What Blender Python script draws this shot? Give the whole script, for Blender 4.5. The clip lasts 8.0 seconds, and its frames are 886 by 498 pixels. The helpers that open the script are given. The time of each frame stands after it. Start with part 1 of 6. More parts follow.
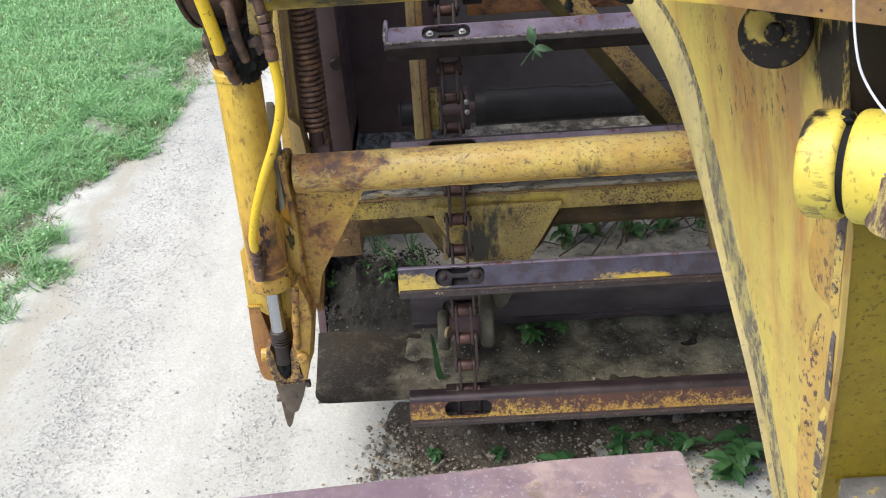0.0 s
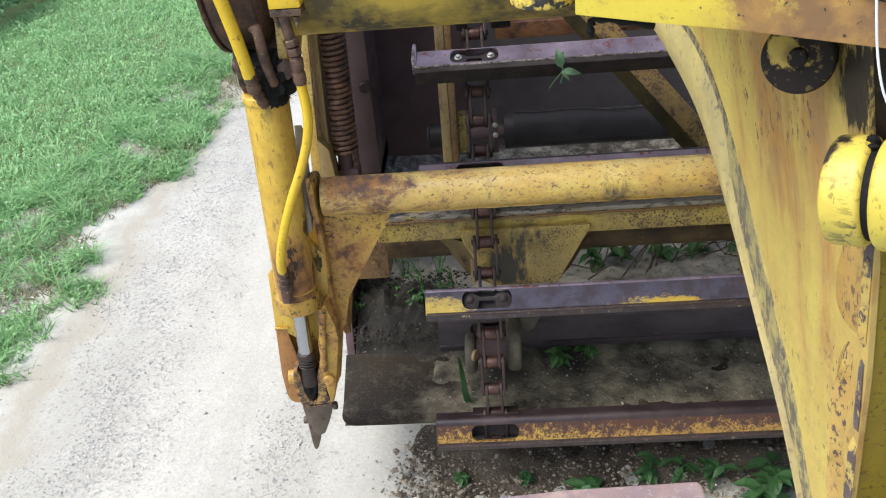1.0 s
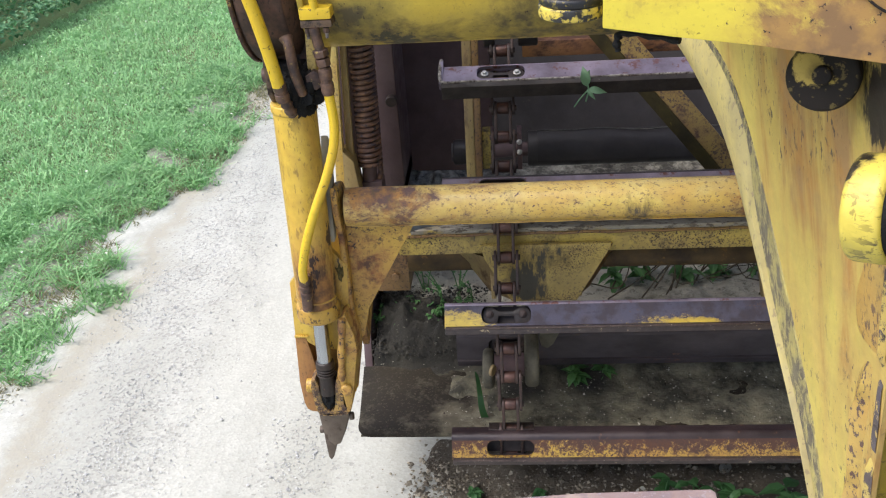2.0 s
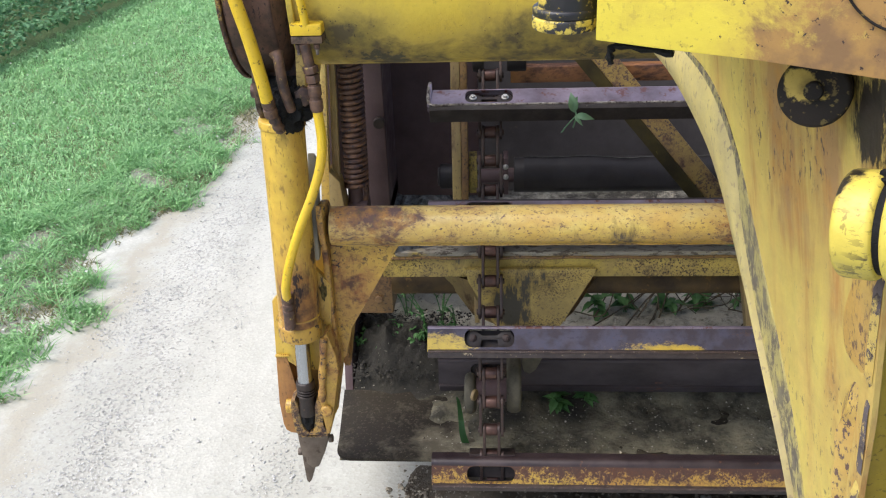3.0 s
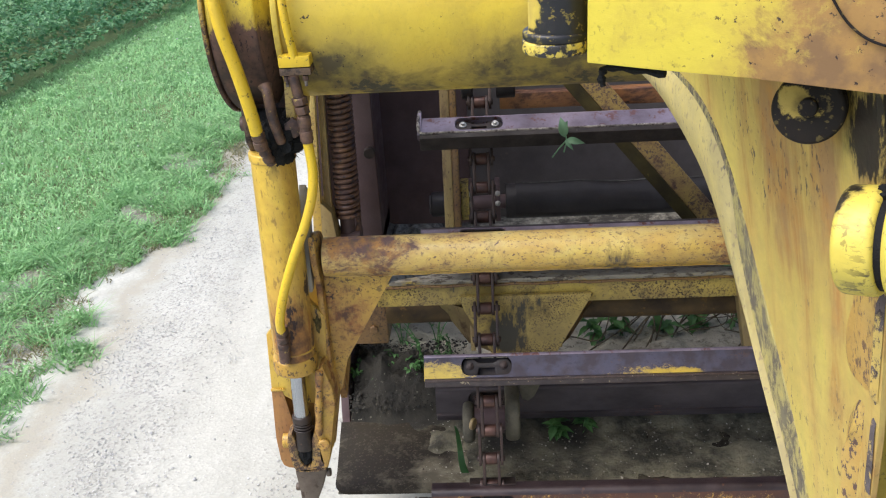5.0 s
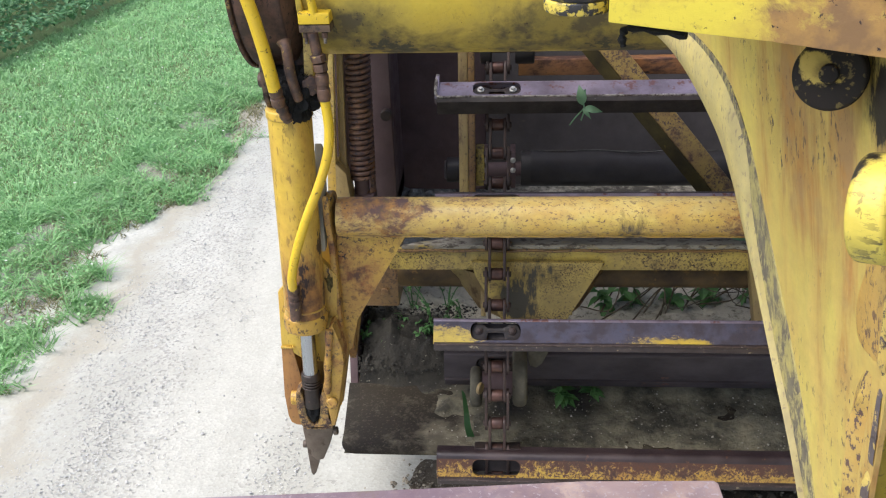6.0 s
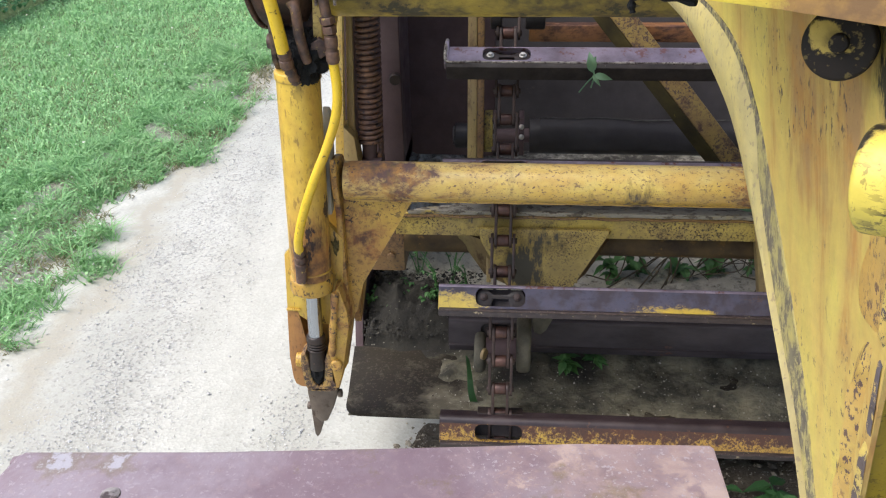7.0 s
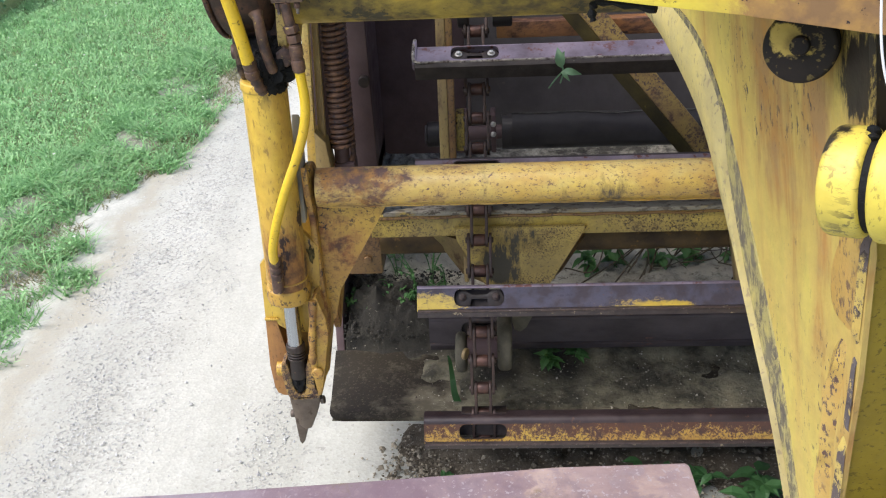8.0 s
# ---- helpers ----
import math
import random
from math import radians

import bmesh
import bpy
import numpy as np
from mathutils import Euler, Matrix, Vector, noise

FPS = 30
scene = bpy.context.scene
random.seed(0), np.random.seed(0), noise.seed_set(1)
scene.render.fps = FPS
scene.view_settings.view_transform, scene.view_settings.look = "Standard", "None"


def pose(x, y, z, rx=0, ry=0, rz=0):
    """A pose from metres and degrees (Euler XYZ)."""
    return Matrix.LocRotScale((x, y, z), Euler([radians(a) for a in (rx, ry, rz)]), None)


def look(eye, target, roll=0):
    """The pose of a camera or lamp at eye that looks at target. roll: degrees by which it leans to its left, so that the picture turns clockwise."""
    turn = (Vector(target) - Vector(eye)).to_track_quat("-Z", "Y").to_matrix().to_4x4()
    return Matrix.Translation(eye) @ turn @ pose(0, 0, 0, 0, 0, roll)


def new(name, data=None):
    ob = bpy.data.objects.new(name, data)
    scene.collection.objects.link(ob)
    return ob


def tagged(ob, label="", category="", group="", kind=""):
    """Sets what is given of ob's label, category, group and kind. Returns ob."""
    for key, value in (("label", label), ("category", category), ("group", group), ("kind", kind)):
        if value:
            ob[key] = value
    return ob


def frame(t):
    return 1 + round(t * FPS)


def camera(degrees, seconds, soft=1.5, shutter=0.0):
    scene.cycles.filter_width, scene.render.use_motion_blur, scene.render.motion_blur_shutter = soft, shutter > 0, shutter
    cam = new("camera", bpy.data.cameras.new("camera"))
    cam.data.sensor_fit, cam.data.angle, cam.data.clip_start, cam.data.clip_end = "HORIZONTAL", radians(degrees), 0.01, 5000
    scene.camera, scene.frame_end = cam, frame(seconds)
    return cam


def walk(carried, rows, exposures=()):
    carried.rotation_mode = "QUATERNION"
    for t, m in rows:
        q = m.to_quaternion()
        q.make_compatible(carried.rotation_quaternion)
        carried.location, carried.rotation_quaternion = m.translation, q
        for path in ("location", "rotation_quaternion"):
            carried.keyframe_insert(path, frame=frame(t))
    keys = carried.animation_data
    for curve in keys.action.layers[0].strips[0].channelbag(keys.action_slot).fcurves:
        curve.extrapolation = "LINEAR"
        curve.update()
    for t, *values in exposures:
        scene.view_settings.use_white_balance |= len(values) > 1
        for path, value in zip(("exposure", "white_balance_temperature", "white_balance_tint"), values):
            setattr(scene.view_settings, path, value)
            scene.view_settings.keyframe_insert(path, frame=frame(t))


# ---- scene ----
cam = camera(50.0, 8.0, 1.15)
PATH = [
    (0.0, (-0.012, -0.030, 2.446), (-0.1010, 2.0930, 1.1286), -4.60),
    (0.5, (-0.005, -0.028, 2.452), (-0.1344, 2.0990, 1.1455), -5.15),
    (1.0, (0.004, -0.025, 2.448), (-0.1667, 2.1257, 1.1845), -5.43),
    (1.5, (0.003, -0.036, 2.452), (-0.2170, 2.1212, 1.2072), -5.33),
    (3.0, (-0.008, -0.053, 2.408), (-0.1813, 2.1641, 1.2645), -2.33),
    (3.5, (-0.016, -0.028, 2.409), (-0.1364, 2.1995, 1.2803), -3.43),
    (4.0, (-0.016, -0.025, 2.411), (-0.1261, 2.2167, 1.3106), -4.23),
    (4.5, (-0.014, -0.031, 2.409), (-0.1479, 2.2242, 1.3391), -4.35),
    (6.0, (-0.015, -0.052, 2.385), (-0.2004, 2.1624, 1.2393), -2.09),
    (6.5, (-0.005, -0.056, 2.393), (-0.2147, 2.1301, 1.1975), -2.03),
    (7.0, (-0.010, -0.058, 2.384), (-0.2146, 2.1135, 1.1617), -1.33),
    (7.5, (-0.006, -0.044, 2.385), (-0.1928, 2.0961, 1.1067), -1.58),
    (8.0, (0.004, -0.031, 2.409), (-0.1512, 2.1311, 1.1632), -3.24),
]
walk(cam, [(t, look(eye, target, roll)) for t, eye, target, roll in PATH], exposures=[(0.0, 1.36)])

# ---- daylight: thin bright overcast ----
world = bpy.data.worlds.new("overcast")
scene.world = world
world.use_nodes = True
wn = world.node_tree
sky = wn.nodes.new("ShaderNodeTexSky")
sky.sky_type = "NISHITA"
sky.sun_disc = False
sky.sun_elevation = radians(58)
sky.sun_rotation = radians(250)
sky.dust_density = 3.0
sky.air_density = 0.8
sky.ozone_density = 0.6
wn.links.new(sky.outputs[0], wn.nodes["Background"].inputs[0])
wn.nodes["Background"].inputs[1].default_value = 0.12
sun = new("sun", bpy.data.lights.new("sun", "SUN"))
sun.data.energy = 1.4
sun.data.angle = radians(48)
sun.data.color = (0.965, 0.98, 1.0)
sun.matrix_world = look((-6.0, -3.6, 10.3), (0.0, 0.0, 0.0))


# ---- materials ----
def nodes_of(name):
    m = bpy.data.materials.new(name)
    m.use_nodes = True
    nt = m.node_tree
    return m, nt, nt.nodes["Principled BSDF"]


def coords(nt, stretch=(1, 1, 1), jitter=True):
    tc = nt.nodes.new("ShaderNodeTexCoord")
    mp = nt.nodes.new("ShaderNodeMapping")
    mp.inputs["Scale"].default_value = stretch
    nt.links.new(tc.outputs["Object"], mp.inputs["Vector"])
    if not jitter:
        return mp.outputs[0]
    oi = nt.nodes.new("ShaderNodeObjectInfo")
    mul = nt.nodes.new("ShaderNodeVectorMath")
    mul.operation = "MULTIPLY"
    mul.inputs[1].default_value = (37.0, 19.0, 53.0)
    add = nt.nodes.new("ShaderNodeVectorMath")
    nt.links.new(oi.outputs["Random"], mul.inputs[0])
    nt.links.new(mp.outputs[0], add.inputs[0])
    nt.links.new(mul.outputs[0], add.inputs[1])
    return add.outputs[0]


def grain(nt, vec, scale, detail=6.0, rough=0.6, twist=0.0):
    n = nt.nodes.new("ShaderNodeTexNoise")
    n.inputs["Scale"].default_value = scale
    n.inputs["Detail"].default_value = detail
    n.inputs["Roughness"].default_value = rough
    n.inputs["Distortion"].default_value = twist
    nt.links.new(vec, n.inputs["Vector"])
    return n.outputs["Fac"]


def span(nt, val, lo, hi, a=0.0, b=1.0):
    n = nt.nodes.new("ShaderNodeMapRange")
    for k, v in zip(("From Min", "From Max", "To Min", "To Max"), (lo, hi, a, b)):
        n.inputs[k].default_value = v
    nt.links.new(val, n.inputs["Value"])
    return n.outputs[0]


def blend(nt, fac, a, b):
    n = nt.nodes.new("ShaderNodeMix")
    n.data_type = "RGBA"
    if isinstance(fac, float):
        n.inputs[0].default_value = fac
    else:
        nt.links.new(fac, n.inputs[0])
    for sock, v in ((n.inputs[6], a), (n.inputs[7], b)):
        if isinstance(v, tuple):
            sock.default_value = (*v, 1)
        else:
            nt.links.new(v, sock)
    return n.outputs[2]


def mult(nt, a, b):
    n = nt.nodes.new("ShaderNodeMath")
    n.operation = "MULTIPLY"
    nt.links.new(a, n.inputs[0])
    if isinstance(b, float):
        n.inputs[1].default_value = b
    else:
        nt.links.new(b, n.inputs[1])
    return n.outputs[0]


def relief(nt, bsdf, val, strength, dist=0.01):
    b = nt.nodes.new("ShaderNodeBump")
    b.inputs["Strength"].default_value = strength
    b.inputs["Distance"].default_value = dist
    nt.links.new(val, b.inputs["Height"])
    nt.links.new(b.outputs[0], bsdf.inputs["Normal"])


def zone(nt, spots, squeeze=1.0):
    """Where a surface is worn most: 0 to the given strength round each (x, y, z, radius, strength)."""
    tc = nt.nodes.new("ShaderNodeTexCoord")
    sq = nt.nodes.new("ShaderNodeMapping")
    sq.inputs["Scale"].default_value = (squeeze, 1, 1)
    nt.links.new(tc.outputs["Object"], sq.inputs["Vector"])
    total = None
    for x, y, z, radius, strength in spots:
        d = nt.nodes.new("ShaderNodeVectorMath")
        d.operation = "DISTANCE"
        d.inputs[1].default_value = (x * squeeze, y, z)
        nt.links.new(sq.outputs[0], d.inputs[0])
        got = span(nt, d.outputs["Value"], 0.2 * radius, radius, strength, 0.0)
        if total is None:
            total = got
        else:
            add = nt.nodes.new("ShaderNodeMath")
            nt.links.new(total, add.inputs[0])
            nt.links.new(got, add.inputs[1])
            total = add.outputs[0]
    return total


def raised(nt, val, extra):
    if extra is None:
        return val
    add = nt.nodes.new("ShaderNodeMath")
    nt.links.new(val, add.inputs[0])
    nt.links.new(extra, add.inputs[1])
    return add.outputs[0]


def painted(name, base, worn, rust, stain=0.5, chip=0.62, streak=(1, 1, 1), stain_scale=3.0, gloss=0.42, chips=(0.035, 0.022, 0.02), chip_scale=26.0, grime=None, spots=(), deep=None, squeeze=1.0, specks=0.5, oily=(), soft=0.10, chip_run=None, cluster=0.40, fuzz=0.72, mud=0.16, crisp=0.045, oil=(0.012, 0.010, 0.009), top_light=None):
    """Old enamel: faded in clouds, rust stains through it, small dark chips, fine pitting; worn most round the spots."""
    m, nt, bsdf = nodes_of(name)
    flat, run = coords(nt), coords(nt, streak)
    nick = coords(nt, chip_run) if chip_run else run
    more = zone(nt, spots, squeeze) if spots else None
    deep = deep or tuple(0.42 * k for k in rust)
    cloud = grain(nt, flat, 2.6, 6.0)
    c = blend(nt, span(nt, cloud, 0.38, 0.62), base, worn)
    if top_light:                     # pale skylit top put into the paint above one height, rusty orange below
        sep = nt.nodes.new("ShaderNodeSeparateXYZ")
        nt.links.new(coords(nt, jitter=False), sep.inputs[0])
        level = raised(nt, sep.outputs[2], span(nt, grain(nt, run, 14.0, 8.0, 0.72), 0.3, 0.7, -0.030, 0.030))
        c = blend(nt, span(nt, level, top_light[0], top_light[1], 0.75, 0.0), c, top_light[2])
        c = blend(nt, span(nt, level, top_light[1], top_light[1] + 0.04, 0.0, 0.7), c, top_light[3])
    if grime:
        c = blend(nt, span(nt, grain(nt, run, 5.5, 8.0, 0.68), 0.47, 0.62, 0.0, 0.8), c, grime)
    field = raised(nt, grain(nt, run, stain_scale, 12.0, fuzz, 0.3), more)
    halo = span(nt, field, stain - soft, stain + 0.02, 0.0, 0.8)
    c = blend(nt, halo, c, tuple(0.5 * p + 0.5 * q for p, q in zip(rust, worn)))
    st = span(nt, field, stain, stain + crisp)
    c = blend(nt, mult(nt, st, 0.97), c, blend(nt, span(nt, grain(nt, flat, 16.0, 8.0), 0.42, 0.58), rust, deep))
    near = span(nt, raised(nt, grain(nt, flat, 3.5, 4.0), more), cluster, cluster + 0.14)
    ch = mult(nt, span(nt, grain(nt, nick, chip_scale, 8.0, 0.68), chip - 0.06, chip - 0.04), near)
    c = blend(nt, ch, c, chips)
    c = blend(nt, span(nt, grain(nt, run, 110.0, 4.0), 0.585, 0.64, 0.0, specks), c, deep)
    c = blend(nt, span(nt, grain(nt, flat, 30.0, 6.0), 0.35, 0.65, 0.0, mud), c, chips)
    if oily:
        blotch = raised(nt, grain(nt, coords(nt, (1, 1, 0.25)), 26.0, 9.0, 0.75), zone(nt, oily))
        c = blend(nt, span(nt, blotch, 0.62, 0.74, 0.0, 0.6), c, (0.14, 0.10, 0.04))
        c = blend(nt, span(nt, blotch, 0.74, 0.79, 0.0, 0.97), c, oil)
    nt.links.new(c, bsdf.inputs["Base Color"])
    bsdf.inputs["Specular IOR Level"].default_value = 0.2 if gloss > 0.6 else 0.45
    nt.links.new(span(nt, st, 0, 1, gloss, 0.85), bsdf.inputs["Roughness"])
    low = nt.nodes.new("ShaderNodeMath")
    low.operation = "SUBTRACT"
    nt.links.new(grain(nt, flat, 60.0, 5.0), low.inputs[0])
    nt.links.new(ch, low.inputs[1])
    relief(nt, bsdf, low.outputs[0], 0.22, 0.006)
    return m


def metal(name, dark, light, rough=0.6, spots=None, spot=0.62, metallic=0.0, scale=7.0, bump=0.25, streak=(1, 1, 1)):
    """Bare, rusted or weather-dulled steel."""
    m, nt, bsdf = nodes_of(name)
    v = coords(nt, streak)
    c = blend(nt, span(nt, grain(nt, v, scale, 8.0, 0.66), 0.36, 0.66), dark, light)
    if spots:
        c = blend(nt, span(nt, grain(nt, v, scale * 2.3, 9.0, 0.7), spot, spot + 0.06), c, spots)
    nt.links.new(c, bsdf.inputs["Base Color"])
    bsdf.inputs["Metallic"].default_value = metallic
    if metallic == 0.0:
        bsdf.inputs["Specular IOR Level"].default_value = 0.25
    nt.links.new(span(nt, grain(nt, v, 18.0), 0.3, 0.7, rough - 0.12, rough + 0.14), bsdf.inputs["Roughness"])
    relief(nt, bsdf, grain(nt, v, 60.0, 6.0, 0.65), bump, 0.006)
    return m


paint_fresh = painted("bright_yellow_enamel", (0.65, 0.53, 0.058), (0.63, 0.50, 0.066), (0.33, 0.185, 0.062), stain=0.70, chip=0.68, stain_scale=9.0, chip_scale=85.0, gloss=0.50, spots=((0.56, 0.88, 2.045, 0.44, 0.58), (0.30, 1.06, 2.075, 0.10, 0.16), (0.16, 1.15, 2.35, 0.16, 0.2)), deep=(0.20, 0.112, 0.055), soft=0.20, crisp=0.13, fuzz=0.76, specks=0.22, oily=((0.50, 0.92, 2.08, 0.16, 0.14),), cluster=0.50, mud=0.04, grime=(0.60, 0.47, 0.06))
paint_lock = painted("flaked_yellow_on_rust", (0.50, 0.40, 0.10), (0.44, 0.34, 0.12), (0.13, 0.085, 0.075), stain=0.50, chip=0.60, stain_scale=30.0, streak=(1, 1, 0.4), chip_scale=80.0, deep=(0.09, 0.055, 0.05), soft=0.05)
paint_flake = painted("flaked_yellow_on_dark_steel", (0.50, 0.38, 0.07), (0.46, 0.33, 0.08), (0.07, 0.05, 0.04), stain=0.56, chip=0.56, stain_scale=38.0, chip_scale=110.0, deep=(0.04, 0.03, 0.028), soft=0.04)
paint_steer = painted("chipped_yellow_enamel", (0.60, 0.49, 0.065), (0.58, 0.46, 0.08), (0.16, 0.10, 0.05), stain=0.80, chip=0.600, stain_scale=7.0, streak=(1, 1, 0.5), chip_scale=75.0, chips=(0.02, 0.017, 0.02), cluster=0.40, chip_run=(0.45, 0.45, 1.7), oily=((0.374, 1.002, 1.945, 0.026, 0.36), (0.40, 1.02, 1.955, 0.03, 0.30)))
boss_mat = painted("grease_caked_brown_boss", (0.008, 0.0065, 0.006), (0.016, 0.013, 0.011), (0.42, 0.31, 0.08), stain=0.66, chip=0.9, stain_scale=22.0, gloss=0.66, deep=(0.20, 0.15, 0.05), spots=((0.350, 1.107, 2.036, 0.030, 0.40), (0.372, 1.078, 2.030, 0.020, 0.14)), soft=0.03)
paint_orange = painted("orange_stained_paint", (0.56, 0.335, 0.080), (0.57, 0.43, 0.11), (0.25, 0.10, 0.04), stain=0.585, chip=0.60, stain_scale=8.0, streak=(1, 1, 0.4), chips=(0.080, 0.052, 0.056), chip_scale=110.0, soft=0.18, cluster=0.36, fuzz=0.66, crisp=0.11, deep=(0.17, 0.075, 0.04))
band_mat = painted("black_grease_over_yellow", (0.012, 0.013, 0.016), (0.02, 0.02, 0.024), (0.50, 0.38, 0.06), stain=0.735, chip=0.9, stain_scale=14.0, spots=((0.033, 1.225, 2.132, 0.042, 0.36), (0.05, 1.20, 2.10, 0.02, 0.14)), soft=0.02, gloss=0.4, deep=(0.42, 0.31, 0.06))
paint_tube = painted("weathered_yellow_enamel", (0.63, 0.475, 0.10), (0.60, 0.455, 0.14), (0.34, 0.170, 0.052), stain=0.570, chip=0.655, stain_scale=12.0, streak=(0.7, 1, 1), spots=((-0.47, 2.34, 1.27, 0.20, 0.14), (-0.33, 2.33, 1.28, 0.18, 0.10), (-0.10, 2.33, 1.29, 0.20, 0.07), (0.62, 2.36, 1.28, 0.14, 0.14)), deep=(0.095, 0.055, 0.058), chip_scale=130.0, chips=(0.105, 0.060, 0.058), gloss=0.34, specks=0.6, soft=0.18, crisp=0.10, fuzz=0.74, cluster=0.38, grime=(0.55, 0.35, 0.075), oily=((-0.06, 2.325, 1.265, 0.12, 0.09), (0.30, 2.325, 1.205, 0.10, 0.22), (0.17, 2.325, 1.205, 0.08, 0.18), (0.66, 2.33, 1.275, 0.10, 0.20), (-0.40, 2.32, 1.275, 0.10, 0.17), (-0.28, 2.33, 1.295, 0.06, 0.18)), oil=(0.078, 0.062, 0.050), top_light=(1.200, 1.245, (0.58, 0.34, 0.04), (0.58, 0.47, 0.19)))
paint_cyl = painted("cylinder_yellow_enamel", (0.62, 0.43, 0.065), (0.55, 0.35, 0.06), (0.32, 0.15, 0.045), stain=0.62, chip=0.655, streak=(1, 1, 0.35), stain_scale=5.0, soft=0.16, gloss=0.35, spots=((-0.585, 2.24, 1.02, 0.20, 0.20), (-0.62, 2.42, 0.60, 0.28, 0.18)), crisp=0.11, deep=(0.09, 0.045, 0.03))
paint_drum = painted("drum_yellow_enamel", (0.66, 0.49, 0.035), (0.62, 0.44, 0.04), (0.115, 0.060, 0.048), stain=0.70, chip=0.66, stain_scale=8.0, streak=(1, 1, 0.5), grime=(0.55, 0.41, 0.05), spots=((-0.63, 2.26, 1.79, 0.24, 0.34), (-0.66, 2.25, 1.86, 0.10, 0.20), (-0.56, 2.25, 1.80, 0.18, 0.30), (-0.60, 2.36, 1.68, 0.22, 0.36)), chip_scale=70.0, deep=(0.042, 0.028, 0.028), soft=0.18, fuzz=0.80, specks=0.3, crisp=0.07)
# grime low down; the lowest oily spots also paint in the shaded underside
paint_draft = painted("big_tube_yellow_enamel", (0.61, 0.465, 0.050), (0.57, 0.415, 0.055), (0.25, 0.195, 0.050), stain=0.70, chip=0.70, stain_scale=6.0, spots=((-0.47, 2.25, 1.80, 0.20, 0.34), (-0.36, 2.29, 1.755, 0.17, 0.32), (-0.22, 2.32, 1.73, 0.14, 0.28), (-0.08, 2.30, 1.75, 0.18, 0.30), (0.05, 2.28, 1.77, 0.20, 0.30), (0.20, 2.29, 1.76, 0.22, 0.36), (0.36, 2.30, 1.75, 0.22, 0.36)), chip_scale=60.0, deep=(0.085, 0.070, 0.040), soft=0.22, specks=0.10, mud=0.03, fuzz=0.66, cluster=0.50, crisp=0.20, grime=(0.54, 0.385, 0.042), oily=((-0.40, 2.285, 1.755, 0.10, 0.20), (-0.30, 2.31, 1.735, 0.08, 0.22), (0.20, 2.31, 1.74, 0.16, 0.16), (-0.47, 2.245, 1.80, 0.06, 0.20), (-0.30, 2.40, 1.70, 0.16, 0.22), (0.0, 2.40, 1.70, 0.18, 0.20), (0.30, 2.40, 1.70, 0.18, 0.22)), oil=(0.050, 0.048, 0.032))
paint_rusty = painted("rust_eaten_yellow_paint", (0.54, 0.35, 0.045), (0.47, 0.28, 0.05), (0.26, 0.105, 0.035), stain=0.55, chip=0.61, stain_scale=6.0, soft=0.20, fuzz=0.64, chip_scale=55.0, crisp=0.11, deep=(0.11, 0.05, 0.028), streak=(1, 1, 0.6))
paint_clevis = painted("rust_stained_casting", (0.52, 0.335, 0.055), (0.45, 0.265, 0.055), (0.25, 0.105, 0.042), stain=0.54, chip=0.615, stain_scale=11.0, soft=0.16, fuzz=0.70, chip_scale=80.0, crisp=0.09, deep=(0.085, 0.045, 0.033), oily=((-0.63, 2.27, 0.62, 0.09, 0.20),))
paint_goose = painted("streaked_yellow_paint", (0.60, 0.49, 0.105), (0.58, 0.45, 0.12), (0.42, 0.215, 0.060), stain=0.60, chip=0.645, streak=(2.6, 2.6, 0.20), stain_scale=4.2, chip_scale=95.0, grime=(0.60, 0.43, 0.12), deep=(0.37, 0.215, 0.085), chips=(0.085, 0.058, 0.045), spots=((0.42, 1.42, 1.98, 0.34, 0.15), (0.44, 1.19, 1.93, 0.12, 0.08), (0.46, 1.13, 1.76, 0.22, 0.12), (0.47, 1.13, 1.52, 0.11, 0.14), (0.48, 1.15, 1.38, 0.11, 0.14), (0.50, 1.16, 1.24, 0.10, 0.14)), oily=((0.42, 1.01, 2.06, 0.16, 0.22), (0.43, 0.99, 1.96, 0.15, 0.23), (0.42, 1.085, 2.00, 0.08, 0.10)), soft=0.16, crisp=0.12, specks=0.16, chip_run=(1.0, 1.0, 0.40), cluster=0.55, fuzz=0.62, gloss=0.52, oil=(0.013, 0.009, 0.010))
paint_edge = painted("edge_worn_yellow_paint", (0.55, 0.45, 0.17), (0.50, 0.41, 0.18), (0.24, 0.19, 0.13), stain=0.68, chip=0.69, streak=(1, 1, 0.5), stain_scale=9.0, chips=(0.10, 0.09, 0.08), chip_scale=60.0, soft=0.20, crisp=0.10, grime=(0.42, 0.36, 0.19), spots=((0.44, 1.36, 1.22, 0.16, 0.16),), deep=(0.17, 0.12, 0.11))
paint_bare = painted("bare_steel_with_paint_rest", (0.50, 0.36, 0.10), (0.48, 0.33, 0.10), (0.115, 0.095, 0.105), stain=0.40, chip=0.62, stain_scale=40.0, deep=(0.085, 0.070, 0.078), soft=0.03, crisp=0.02, gloss=0.5)
paint_flaked = painted("flaked_orange_paint", (0.55, 0.36, 0.085), (0.55, 0.42, 0.11), (0.110, 0.085, 0.088), stain=0.50, chip=0.60, stain_scale=42.0, streak=(1, 1, 0.45), deep=(0.075, 0.055, 0.058), soft=0.03, crisp=0.02, fuzz=0.74, chip_scale=110.0)
paint_wear = painted("paint_worn_to_grey_steel", (0.52, 0.43, 0.13), (0.40, 0.34, 0.13), (0.180, 0.155, 0.100), stain=0.475, chip=0.58, streak=(1, 1, 0.40), stain_scale=34.0, deep=(0.112, 0.094, 0.074), soft=0.12, crisp=0.06, fuzz=0.76, chips=(0.08, 0.07, 0.065), chip_scale=90.0)
